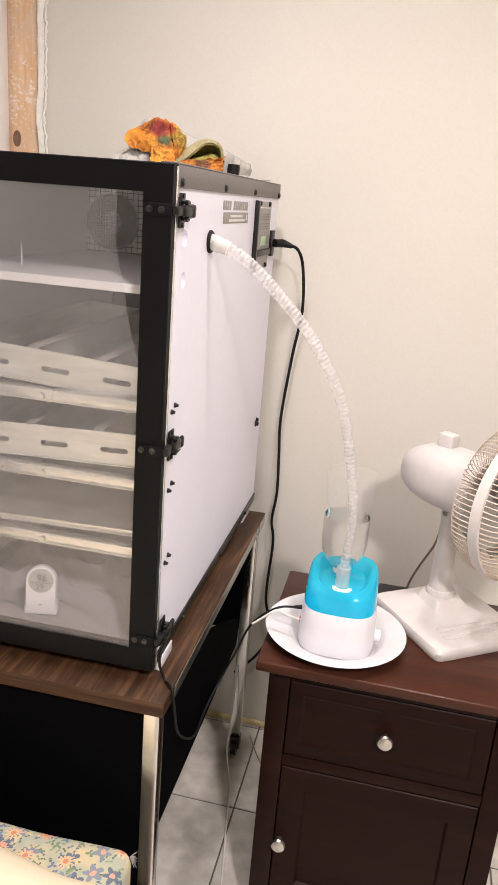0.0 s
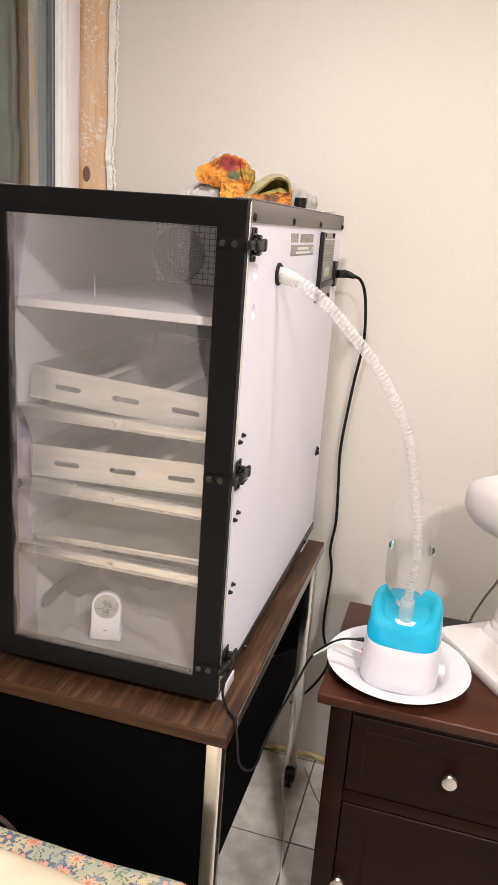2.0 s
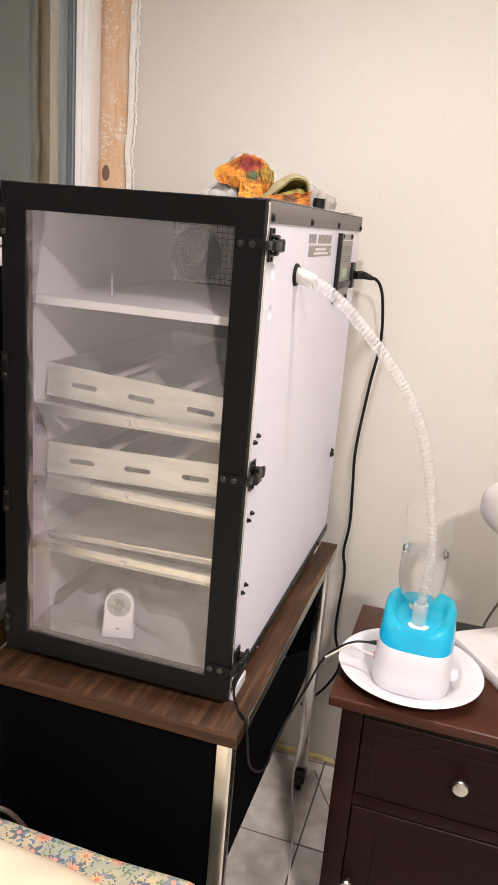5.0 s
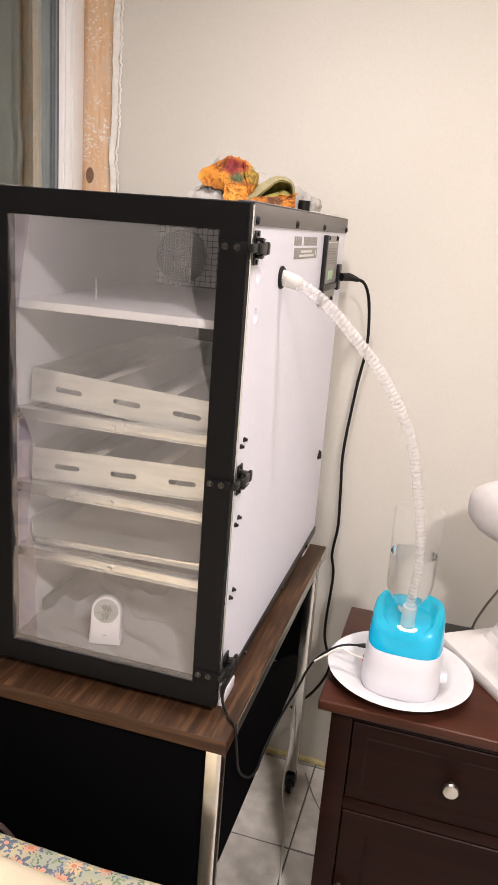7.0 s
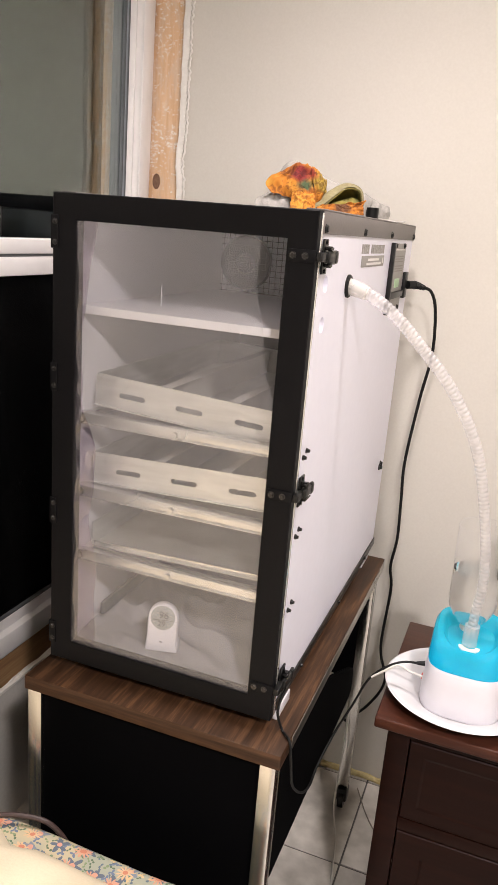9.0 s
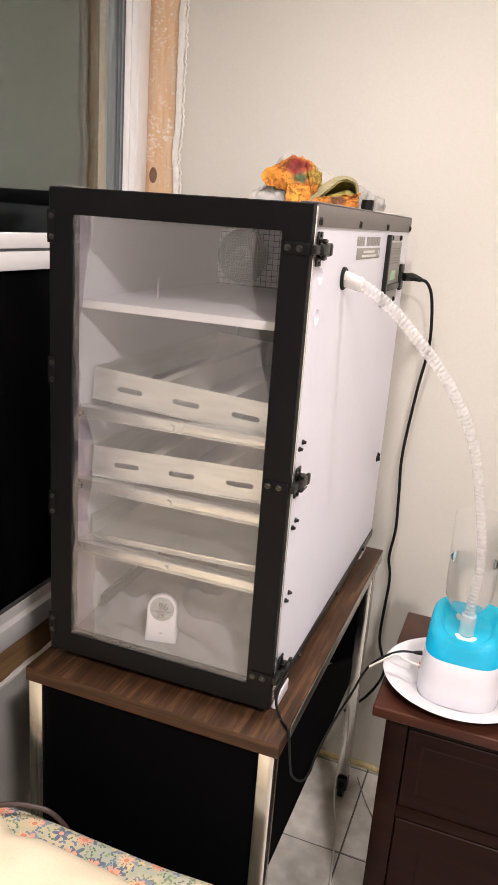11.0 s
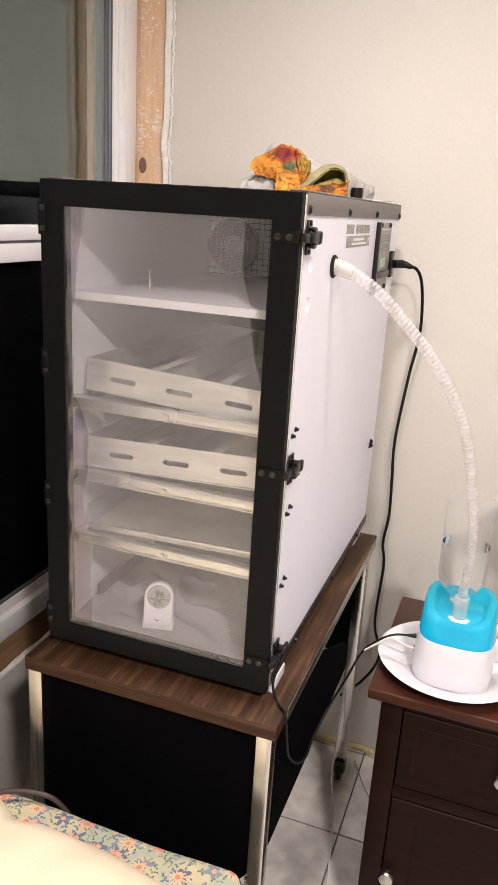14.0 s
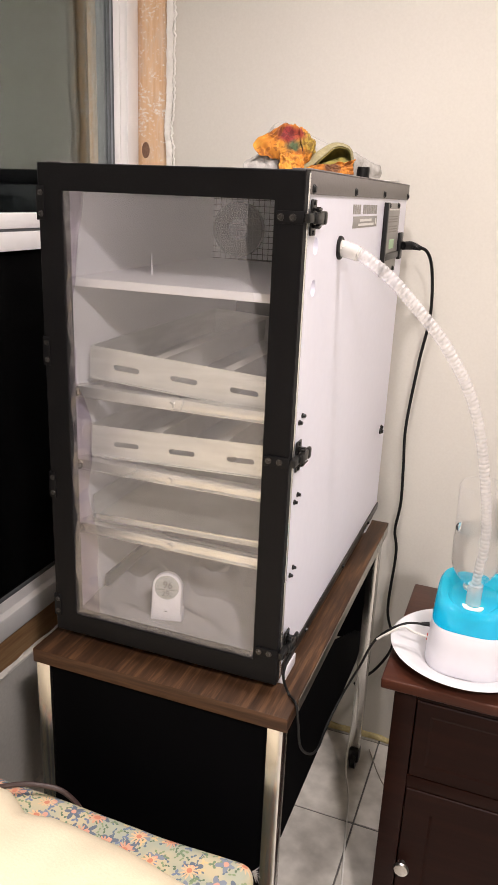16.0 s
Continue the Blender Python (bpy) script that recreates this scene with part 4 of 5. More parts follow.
# egg trays on the rails, one tilted each way


def egg_tray(zc, tilt):
    m = Matrix.Translation((-0.205, 0.066, zc)) @ pose(0, 0, 0, 0, tilt, 0)
    tray = thing("egg_tray", (-0.205, 0.30, zc), "empty galvanised metal egg tray with slotted front", "egg tray", "egg trays in the incubator")
    w, h, d = 0.316, 0.052, 0.50

    def place(bm):
        bmesh.ops.transform(bm, matrix=m, verts=bm.verts)
        return bm

    # front plate with three rounded slots
    slots = [[(c + math.copysign(0.0185, math.cos(a)) + 0.0042 * math.cos(a), 0.0235 + 0.0042 * math.sin(a)) for a in (2 * math.pi * (i + 0.5) / 28 for i in range(28))] for c in (-0.092, 0.008, 0.108)]
    bm = holed_plate([(-w / 2, 0), (w / 2, 0), (w / 2, h), (-w / 2, h)], slots, lambda u, v: (u, 0, v), 0.0012)
    part("front_plate", place(bm), TRAY, tray, smooth=False)
    part("front_lip", place(boxed((-w / 2, -0.006, 0.0), (w / 2, -0.0002, 0.0012))), TRAY, tray, smooth=False)
    for c in (-w / 2, w / 2 - 0.0012):
        part("side_plate", place(boxed((c, 0.0014, 0), (c + 0.0012, d, h))), TRAY, tray, smooth=False)
    part("back_plate", place(boxed((-w / 2 + 0.0014, d - 0.0012, 0), (w / 2 - 0.0014, d, h))), TRAY, tray, smooth=False)
    part("tray_floor", place(boxed((-w / 2 + 0.0014, 0.0014, 0.0), (w / 2 - 0.0014, d - 0.0014, 0.0012))), TRAY, tray, smooth=False)
    for c in (-0.04, 0.075):
        bm = boxed((c, 0.0014, 0.0014), (c + 0.0012, d - 0.0014, h * 0.93))
        box(bm, (c - 0.008, 0.0014, h * 0.93 + 0.0001), (c + 0.009, d - 0.0014, h * 0.93 + 0.0014))
        part("divider", place(bm), LIT_METAL, tray, "bright folded metal divider", smooth=False)
    for z in (0.008, h - 0.008):
        part("rivet", place(screw(-w / 2 + 0.008, 0, z, (0, -1, 0), 0.0022, 0.0015)), STEEL, tray)
    return tray


def flat_tray(zc, tilt):
    """A shallow tray: a metal floor with a low folded lip and taller sides."""
    m = Matrix.Translation((-0.205, 0.066, zc)) @ pose(0, 0, 0, 0, tilt, 0)
    tray = thing("hatching_tray", (-0.205, 0.30, zc), "empty shallow galvanised tray with a low folded lip", "tray", "egg trays in the incubator")
    w, d = 0.316, 0.50
    for name, a, b in (("tray_floor", (-w / 2 + 0.0014, 0.0014, 0), (w / 2 - 0.0014, d - 0.0014, 0.0012)), ("front_lip", (-w / 2, -0.0012, 0), (w / 2, 0.0012, 0.0075)), ("lip_fold", (-w / 2, -0.0075, 0), (w / 2, -0.0014, 0.0012)), ("side_plate", (-w / 2, 0.0014, 0), (-w / 2 + 0.0012, d, 0.040)), ("side_plate", (w / 2 - 0.0012, 0.0014, 0), (w / 2, d, 0.040)), ("back_plate", (-w / 2 + 0.0014, d - 0.0012, 0.0014), (w / 2 - 0.0014, d, 0.040))):
        bm = boxed(a, b, 0.0003, 1)
        bmesh.ops.transform(bm, matrix=m, verts=bm.verts)
        part(name, bm, RAIL if "lip" in name else TRAY, tray, smooth=False)
    return tray


flat_tray(0.9275, -1.6)
egg_tray(1.160, 3.2)
egg_tray(1.0415, -2.0)

# cloth on the incubator floor and the thermometer


def liner_cloth(u, v):
    x, y = IX0 + 0.008 + u * (IX1 - IX0 - 0.014), 0.030 + v * 0.62
    flat = min(1.0, max(0.0, (y - 0.075) / 0.06))
    fold = 0.5 - abs(noisy((x * 1.2 + y * 0.8, y * 0.7 - x * 0.5, 3), 11))
    z = CZ0 + 0.024 + 0.020 * v + (0.006 + 0.012 * flat) * noisy((x, y, 0), 8) + (0.014 + 0.034 * flat) * (fold - 0.25) + 0.006 * noisy((x + 0.6 * y, y, 1), 30)
    z += 0.034 * flat * max(0, 1 - abs(x + 0.10) / 0.11) * max(0, 1 - abs(y - 0.22) / 0.16)
    return (x, y, max(z, CZ0 + 0.022))


whole("grey_cloth", sheet(110, 160, liner_cloth, 0.002), GREY_CLOTH, "crumpled grey cloth on the incubator floor", "cloth")
TH = thing("thermometer", (-0.218, 0.05, 0.758), "white digital thermometer with a round grey display", "thermometer")
tm = Matrix.Translation((-0.2165, 0.050, 0.7755)) @ pose(0, 0, 0, -9, 0, 14) @ Matrix.Scale(0.87, 4)


def arch(w, h, y, n=24):
    pts = [(-w, y, 0)]
    pts += [(w * math.cos(math.pi - math.pi * i / n), y, h - w + w * math.sin(math.pi * i / n)) for i in range(n + 1)]
    return pts + [(w, y, 0)]


bm = loft(bmesh.new(), [arch(0.027, 0.083, 0.018), arch(0.0295, 0.0855, 0.014), arch(0.0295, 0.0855, 0.003), arch(0.0275, 0.083, 0)])
bmesh.ops.transform(bm, matrix=tm, verts=bm.verts)
part("case", bm, WHITE_ABS, TH)
bm = lathe([(0.0240, 0), (0.0240, 0.001), (0.0228, 0.0014), (0.002, 0.0014)], 0, 0, 36, m=tm @ Matrix.Translation((0, 0.0002, 0.057)) @ pose(0, 0, 0, 90, 0, 0))
lcd = part("display", bm, LCD, TH, "round grey display")
bm = bmesh.new()
bmesh.ops.transform(box(bm, (-0.020, -0.0022, 0.0525), (0.020, -0.0013, 0.0532)), matrix=tm, verts=bm.verts)
part("display_line", bm, SHEEN, lcd, smooth=False)
bm = boxed((-0.031, 0.003, -0.012), (0.031, 0.030, 0.012), 0.002)
bmesh.ops.transform(bm, matrix=tm, verts=bm.verts)
part("stand", bm, WHITE_ABS, TH)
bm = boxed((-0.003, -0.0012, 0.008), (0.003, -0.0002, 0.0095))
bmesh.ops.transform(bm, matrix=tm, verts=bm.verts)
part("button", bm, SHEEN, TH, smooth=False)
for text, x, z, size in (("96", 0.002, 0.0560, 0.0200), ("29.", 0.0, 0.0400, 0.0160)):
    cu = bpy.data.curves.new("reading", "FONT")
    cu.body, cu.size, cu.align_x, cu.extrude = text, size, "CENTER", 0.0004
    cu.materials.append(SHEEN)
    ob = new("reading", cu)
    ob.parent = lcd
    ob.matrix_basis = tm @ Matrix.Translation((x, -0.0018, z)) @ pose(0, 0, 0, 90, 0, 0)

# ---- towel heap on the incubator ----
towel = thing("towel", (-0.115, 0.33, CZ1 + 0.003), "crumpled orange patterned towel with a pale back", "towel")
TZ1 = CZ1 + 0.004
TO, TE1, TE2 = Vector((-0.100, 0.348, 0)), Vector((0.94, 0.34, 0)), Vector((-0.34, 0.94, 0))


def flap(rows, seed, rough=0.0035, thick=0.0013):
    """A creased flap of cloth through a few rows of (across, back, up) places on the heap."""
    lines = [spline(r, 40)[0] for r in rows]
    cols = [spline([line[k] for line in lines], 36)[0] for k in range(41)]

    def fn(u, v):
        p = cols[round(u * 40)][round(v * 36)].copy()
        soft = min(1.0, max(p.z, 0.0) / 0.012)
        crease = 0.4 - abs(noisy((u * 1.5 + v * 0.8, v * 1.2 - u * 0.7, 1), 1.6, seed))
        p.y -= soft * rough * (1.4 * crease + 0.8 * noisy((u * 3, v * 3, 2), 1.3, seed))
        fine = noisy((u * 9, v * 7, 4), 1.2, seed)
        p.y -= soft * rough * 0.7 * fine
        p.z += soft * rough * 0.4 * fine
        p.z += soft * rough * (0.9 * crease + 0.6 * noisy((u * 3.4, v * 2.6, 5), 1.3, seed))
        p.x += soft * rough * 0.8 * noisy((u * 2.6, v * 2.6, 7), 1.2, seed)
        q = TO + TE1 * p.x + TE2 * p.y
        return (q.x, q.y, TZ1 + max(p.z, 0.0006))
    return sheet(40, 36, fn, thick)


part("pale_back", flap([[(-0.078, -0.020, 0.030), (-0.056, -0.014, 0.050), (-0.020, -0.014, 0.046), (0.006, -0.026, 0.036), (0.022, -0.026, 0.028)],
                        [(-0.076, -0.012, 0.052), (-0.056, -0.004, 0.073), (-0.020, 0.0, 0.067), (0.012, 0.0, 0.055), (0.034, 0.0, 0.046)],
                        [(-0.082, 0.022, 0.050), (-0.058, 0.025, 0.078), (-0.020, 0.025, 0.066), (0.014, 0.025, 0.052), (0.036, 0.025, 0.040)],
                        [(-0.086, 0.062, 0.004), (-0.056, 0.066, 0.014), (-0.020, 0.066, 0.016), (0.014, 0.066, 0.012), (0.038, 0.060, 0.004)]], 3.0), PALE_CLOTH, towel, "pale grey back of the towel")
part("pale_corner", flap([[(-0.111, -0.052, 0.001), (-0.092, -0.058, 0.001), (-0.072, -0.058, 0.001), (-0.050, -0.052, 0.001)],
                          [(-0.113, -0.042, 0.011), (-0.096, -0.048, 0.016), (-0.076, -0.048, 0.018), (-0.054, -0.044, 0.020)],
                          [(-0.102, -0.020, 0.018), (-0.088, -0.016, 0.027), (-0.070, -0.020, 0.036), (-0.054, -0.020, 0.036)],
                          [(-0.100, 0.030, 0.001), (-0.086, 0.034, 0.008), (-0.070, 0.034, 0.012), (-0.054, 0.034, 0.012)]], 6.0), PALE_CLOTH, towel)
part("orange_fold", flap([[(-0.087, -0.055, 0.026), (-0.053, -0.058, 0.021), (-0.036, -0.063, 0.016), (-0.017, -0.062, 0.020)],
                          [(-0.095, -0.052, 0.041), (-0.064, -0.055, 0.041), (-0.040, -0.056, 0.040), (-0.016, -0.054, 0.038)],
                          [(-0.078, -0.043, 0.056), (-0.060, -0.045, 0.058), (-0.040, -0.044, 0.060), (-0.017, -0.042, 0.056)],
                          [(-0.062, -0.030, 0.069), (-0.054, -0.028, 0.073), (-0.038, -0.026, 0.075), (-0.022, -0.022, 0.072)],
                          [(-0.066, 0.010, 0.056), (-0.054, 0.012, 0.066), (-0.036, 0.012, 0.066), (-0.020, 0.010, 0.058)]], 5.0, 0.006), BATIK, towel, "orange face with dark red and green dye")
part("yellow_fold", flap([[(-0.018, -0.060, 0.018), (-0.006, -0.050, 0.015), (0.005, -0.036, 0.016)],
                          [(-0.017, -0.053, 0.042), (-0.002, -0.044, 0.042), (0.007, -0.026, 0.036)],
                          [(-0.022, -0.023, 0.072), (-0.007, -0.020, 0.063), (0.005, -0.010, 0.049)],
                          [(-0.018, 0.014, 0.056), (-0.004, 0.016, 0.050), (0.010, 0.016, 0.034)]], 9.0, 0.006), BATIK, towel)
part("orange_drape", flap([[(-0.054, -0.084, 0.001), (-0.035, -0.086, 0.001), (-0.013, -0.083, 0.001)],
                           [(-0.054, -0.068, 0.018), (-0.038, -0.073, 0.021), (-0.013, -0.068, 0.018)],
                           [(-0.052, -0.055, 0.030), (-0.040, -0.056, 0.034), (-0.014, -0.052, 0.032)]], 14.0, 0.004), BATIK, towel)
part("olive_rim", flap([[(-0.008, -0.064, 0.003), (0.015, -0.058, 0.026), (0.038, -0.052, 0.043), (0.059, -0.050, 0.039), (0.066, -0.050, 0.018)],
                       [(-0.018, -0.052, 0.008), (0.006, -0.040, 0.032), (0.034, -0.032, 0.050), (0.062, -0.032, 0.044), (0.071, -0.036, 0.020)],
                       [(-0.012, 0.020, 0.006), (0.010, 0.022, 0.032), (0.036, 0.022, 0.046), (0.064, 0.016, 0.038), (0.075, 0.010, 0.016)]], 11.0, 0.002), OLIVE_RIM, towel)
part("olive_fold", flap([[(-0.004, -0.067, 0.003), (0.016, -0.062, 0.0245), (0.038, -0.056, 0.0415), (0.058, -0.054, 0.0375), (0.064, -0.054, 0.018)],
                         [(0.000, -0.036, 0.004), (0.018, -0.030, 0.022), (0.038, -0.026, 0.038), (0.055, -0.026, 0.034), (0.060, -0.030, 0.014)],
                         [(0.004, -0.022, 0.001), (0.020, -0.012, 0.001), (0.036, -0.010, 0.001), (0.050, -0.010, 0.001), (0.060, -0.014, 0.001)]], 12.0, 0.0015), OLIVE, towel, "olive green hollow of the fold")
part("olive_roll", flap([[(0.004, -0.062, 0.002), (0.025, -0.068, 0.004), (0.045, -0.068, 0.006), (0.063, -0.058, 0.008)],
                         [(0.008, -0.058, 0.010), (0.026, -0.063, 0.015), (0.046, -0.063, 0.018), (0.063, -0.055, 0.018)],
                         [(0.012, -0.046, 0.014), (0.028, -0.046, 0.021), (0.046, -0.044, 0.026), (0.061, -0.042, 0.027)],
                         [(0.014, -0.020, 0.012), (0.030, -0.020, 0.020), (0.046, -0.020, 0.024), (0.058, -0.020, 0.022)]], 13.0, 0.003), OLIVE, towel)
part("orange_hem", flap([[(-0.012, -0.087, 0.001), (0.015, -0.090, 0.001), (0.040, -0.088, 0.001), (0.066, -0.082, 0.001)],
                         [(-0.011, -0.079, 0.006), (0.016, -0.084, 0.012), (0.036, -0.078, 0.007), (0.066, -0.076, 0.019)],
                         [(-0.010, -0.064, 0.009), (0.016, -0.068, 0.013), (0.040, -0.068, 0.016), (0.068, -0.062, 0.023)]], 17.0, 0.004), BATIK, towel)
part("pale_corner", flap([[(0.070, 0.010, 0.001), (0.096, 0.030, 0.001), (0.128, 0.052, 0.001)],
                          [(0.072, 0.018, 0.022), (0.100, 0.036, 0.018), (0.132, 0.062, 0.013)],
                          [(0.070, 0.036, 0.042), (0.098, 0.056, 0.033), (0.126, 0.078, 0.020)],
                          [(0.070, 0.096, 0.028), (0.098, 0.100, 0.018), (0.122, 0.104, 0.006)]], 19.0, 0.004), PALE_CLOTH, towel)

# ---- nightstand ----
NX0, NX1, NY0, NY1, NZ = 0.132, 0.634, 0.205, 0.585, 0.652
night = thing("nightstand", ((NX0 + NX1) / 2, 0.40, 0), "dark espresso wooden nightstand with one drawer and a door", "nightstand")
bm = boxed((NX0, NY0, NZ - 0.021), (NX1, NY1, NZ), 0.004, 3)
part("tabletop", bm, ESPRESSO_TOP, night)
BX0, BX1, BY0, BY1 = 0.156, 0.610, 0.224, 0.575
part("side_panel", boxed((BX0 + 0.001, BY0 + 0.0405, 0.06), (BX0 + 0.016, BY1 - 0.0405, NZ - 0.022)), ESPRESSO_SHADED, night)
part("side_panel", boxed((BX1 - 0.016, BY0 + 0.0405, 0.06), (BX1 - 0.001, BY1 - 0.0405, NZ - 0.022)), ESPRESSO_SHADED, night)
part("back_panel", boxed((BX0 + 0.0405, BY1 - 0.014, 0.06), (BX1 - 0.0405, BY1 - 0.004, NZ - 0.022)), ESPRESSO_SHADED, night)
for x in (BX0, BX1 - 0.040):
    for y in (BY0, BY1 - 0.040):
        part("post", boxed((x, y, 0), (x + 0.040, y + 0.040, NZ - 0.0215), 0.002), ESPRESSO_SHADED, night)
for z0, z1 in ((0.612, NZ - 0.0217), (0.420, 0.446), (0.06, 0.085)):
    part("front_rail", boxed((BX0 + 0.0402, BY0 + 0.002, z0), (BX1 - 0.0402, BY0 + 0.03, z1), 0.0015), ESPRESSO_SHADED, night)
DX0, DX1 = BX0 + 0.042, BX1 - 0.042


def panel_front(x0, x1, z0, z1, y, border, raised):
    """A front with a stepped field, as one solid."""
    bm = bmesh.new()
    rings = []
    for ins, dy in ((0, 0.018), (0, 0.0015), (0.0015, 0), (border, 0), (border + 0.005, raised), (border + 0.007, raised)):
        rings.append([(x0 + ins, y + dy, z0 + ins), (x1 - ins, y + dy, z0 + ins), (x1 - ins, y + dy, z1 - ins), (x0 + ins, y + dy, z1 - ins)])
    return loft(bm, rings)


drawer = part("drawer", panel_front(DX0, DX1, 0.4485, 0.610, BY0 + 0.001, 0.026, 0.0018), ESPRESSO_SHADED, night, smooth=False)
door_n = part("door", panel_front(DX0, DX1, 0.087, 0.4175, BY0 + 0.001, 0.048, 0.006), ESPRESSO_SHADED, night, smooth=False)


def pull(x, z):
    return lathe([(0.0055, 0), (0.0055, 0.010), (0.008, 0.013), (0.0135, 0.017), (0.0148, 0.021), (0.0130, 0.0255), (0.006, 0.0275), (0.0005, 0.028)], 0, 0, 32, m=Matrix.Translation((x, BY0 + 0.0045, z)) @ pose(0, 0, 0, 90, 0, 0))


part("knob", pull(0.382, 0.531), STEEL, drawer, "round brushed metal knob")
part("knob", pull(0.209, 0.243), STEEL, door_n, "round brushed metal knob")

# ---- plate, humidifier, bottle, hose ----
PX, PY = 0.262, 0.330
prof = [(0.002, NZ + 0.0004), (0.070, NZ + 0.0004), (0.078, NZ + 0.004), (0.112, NZ + 0.0190), (0.135, NZ + 0.0235), (0.1365, NZ + 0.0250), (0.134, NZ + 0.0262), (0.112, NZ + 0.0220), (0.086, NZ + 0.0085), (0.080, NZ + 0.0065), (0.002, NZ + 0.006)]
whole("plate", lathe(prof, PX, PY, 72), PLATE, "white round dinner plate on the nightstand", "plate")
HX, HY, HZ = 0.266, 0.318, NZ + 0.0065
hum = thing("humidifier", (HX, HY, HZ), "small white humidifier with a translucent blue tank", "humidifier")
rings = []
for z, hw in ((0.0, 0.067), (0.002, 0.070), (0.008, 0.0720), (0.03, 0.0720), (0.06, 0.0700), (0.085, 0.0685), (0.0875, 0.0675), (0.0875, 0.061)):
    rings.append(squircle(HX, HY, HZ + z, hw, hw, 3.2, 64))
base = part("base", loft(bmesh.new(), rings), WHITE_ABS, hum)
rings = []
for z, hw, pw in ((0.0878, 0.061, 3.2), (0.0878, 0.0672, 3.2), (0.093, 0.0682, 3.2), (0.115, 0.0668, 3.2), (0.140, 0.0650, 3.1), (0.151, 0.0632, 3.0), (0.1565, 0.0590, 3.0), (0.1560, 0.0530, 2.9), (0.1520, 0.0480, 2.8), (0.142, 0.0440, 2.8), (0.136, 0.0400, 2.6), (0.134, 0.012, 2.0)):
    rings.append([(x, y, z2 - 0.036 * max(0, (HY - y) / 0.066) * min(1, max(0, (z - 0.095) / 0.06))) for x, y, z2 in squircle(HX, HY, HZ + z, hw, hw, pw, 64)])
tank = part("tank", loft(bmesh.new(), rings), BLUE, hum, "translucent sky-blue tank")
part("outlet", lathe([(0.0200, HZ + 0.1215), (0.0200, HZ + 0.1245), (0.0185, HZ + 0.1258), (0.0118, HZ + 0.1258), (0.0118, HZ + 0.1222)], HX + 0.0, HY - 0.022, 32), HOSE_END, tank, "milky white outlet collar")
part("knob", lathe([(0.012, 0), (0.012, 0.008), (0.010, 0.012), (0.002, 0.0125)], 0, 0, 28, m=Matrix.Translation((HX + 0.0705, HY - 0.01, HZ + 0.03)) @ pose(0, 0, 0, 0, 90, 0)), WHITE_ABS, base, "white dial")
part("status_light", boxed((HX - 0.0735, HY - 0.015, HZ + 0.030), (HX - 0.0695, HY - 0.009, HZ + 0.042), 0.001), RED, base, "small red indicator")
bottle = thing("water_bottle", (HX - 0.008, HY + 0.022, HZ + 0.135), "upturned clear plastic bottle half full of water", "bottle")
BTX, BTY, B0 = HX - 0.008, HY + 0.022, HZ + 0.136
outer = [(0.012, B0), (0.013, B0 + 0.004), (0.022, B0 + 0.014), (0.034, B0 + 0.028), (0.0415, B0 + 0.044), (0.0435, B0 + 0.060), (0.0435, B0 + 0.10), (0.0430, B0 + 0.103), (0.0435, B0 + 0.106), (0.0445, B0 + 0.196), (0.043, B0 + 0.200), (0.038, B0 + 0.199)]
part("shell", lathe(outer, BTX, BTY, 56, closed=True), BOTTLE, bottle)
inner = [(r - 0.0012, z + 0.001) for r, z in outer[:7]] + [(0.0422, B0 + 0.114), (0.001, B0 + 0.114)]
part("water", lathe(inner, BTX, BTY, 56), WATER, bottle, "clear water")
part("bottle_neck", lathe([(0.013, B0 - 0.012), (0.0155, B0 - 0.011), (0.0155, B0 + 0.003), (0.013, B0 + 0.004)], BTX, BTY, 32), HOSE_END, bottle, "white screw cap")

HOSE_LINE = [(-0.006, 0.206, 1.387), (0.033, 0.208, 1.376), (0.072, 0.213, 1.351), (0.109, 0.220, 1.316), (0.176, 0.238, 1.239), (0.229, 0.262, 1.136), (0.262, 0.282, 0.99), (0.270, 0.292, 0.905), (0.266, 0.296, 0.845), (0.265, 0.296, HZ + 0.128)]


def hose_wave(d, total):
    if d < 0.034:
        return 0.0128 - 0.0012 * d / 0.034
    if d > total - 0.038:
        return 0.0132
    return 0.0090 - 0.0016 * d / total + 0.0012 * (0.5 + 0.5 * math.cos(2 * math.pi * d / 0.0075)) ** 0.7


hose = thing("corrugated_hose", (0.265, 0.296, HZ + 0.128), "milky corrugated plastic hose from humidifier to incubator", "hose")
part("hose", tube(HOSE_LINE, 0.011, 1000, 18, hose_wave), HOSE, hose)
part("hose_cuff", tube([HOSE_LINE[0], (0.014, 0.207, 1.3825), (0.029, 0.208, 1.3775)], 0.0128, 24, 20, lambda d, t: 0.0130 - 0.0022 * d / t), HOSE_CUFF, hose, "smooth white end cuff")

# ---- cords ----
plug_cord = thing("power_cord", (0.05, 0.83, 0.40), "black power cord plugged into the incubator side", "power cord")
part("cord", tube([(0.034, 0.742, 1.366), (0.055, 0.76, 1.355), (0.066, 0.79, 1.31), (0.069, 0.82, 1.21), (0.054, 0.83, 1.10), (0.040, 0.83, 0.94), (0.044, 0.83, 0.84), (0.048, 0.83, 0.74), (0.041, 0.83, 0.66), (0.050, 0.83, 0.597), (0.045, 0.83, 0.43), (0.068, 0.83, 0.335), (0.034, 0.83, 0.25), (-0.02, 0.80, 0.20)], 0.0036, 160, 10), RUBBER, plug_cord)
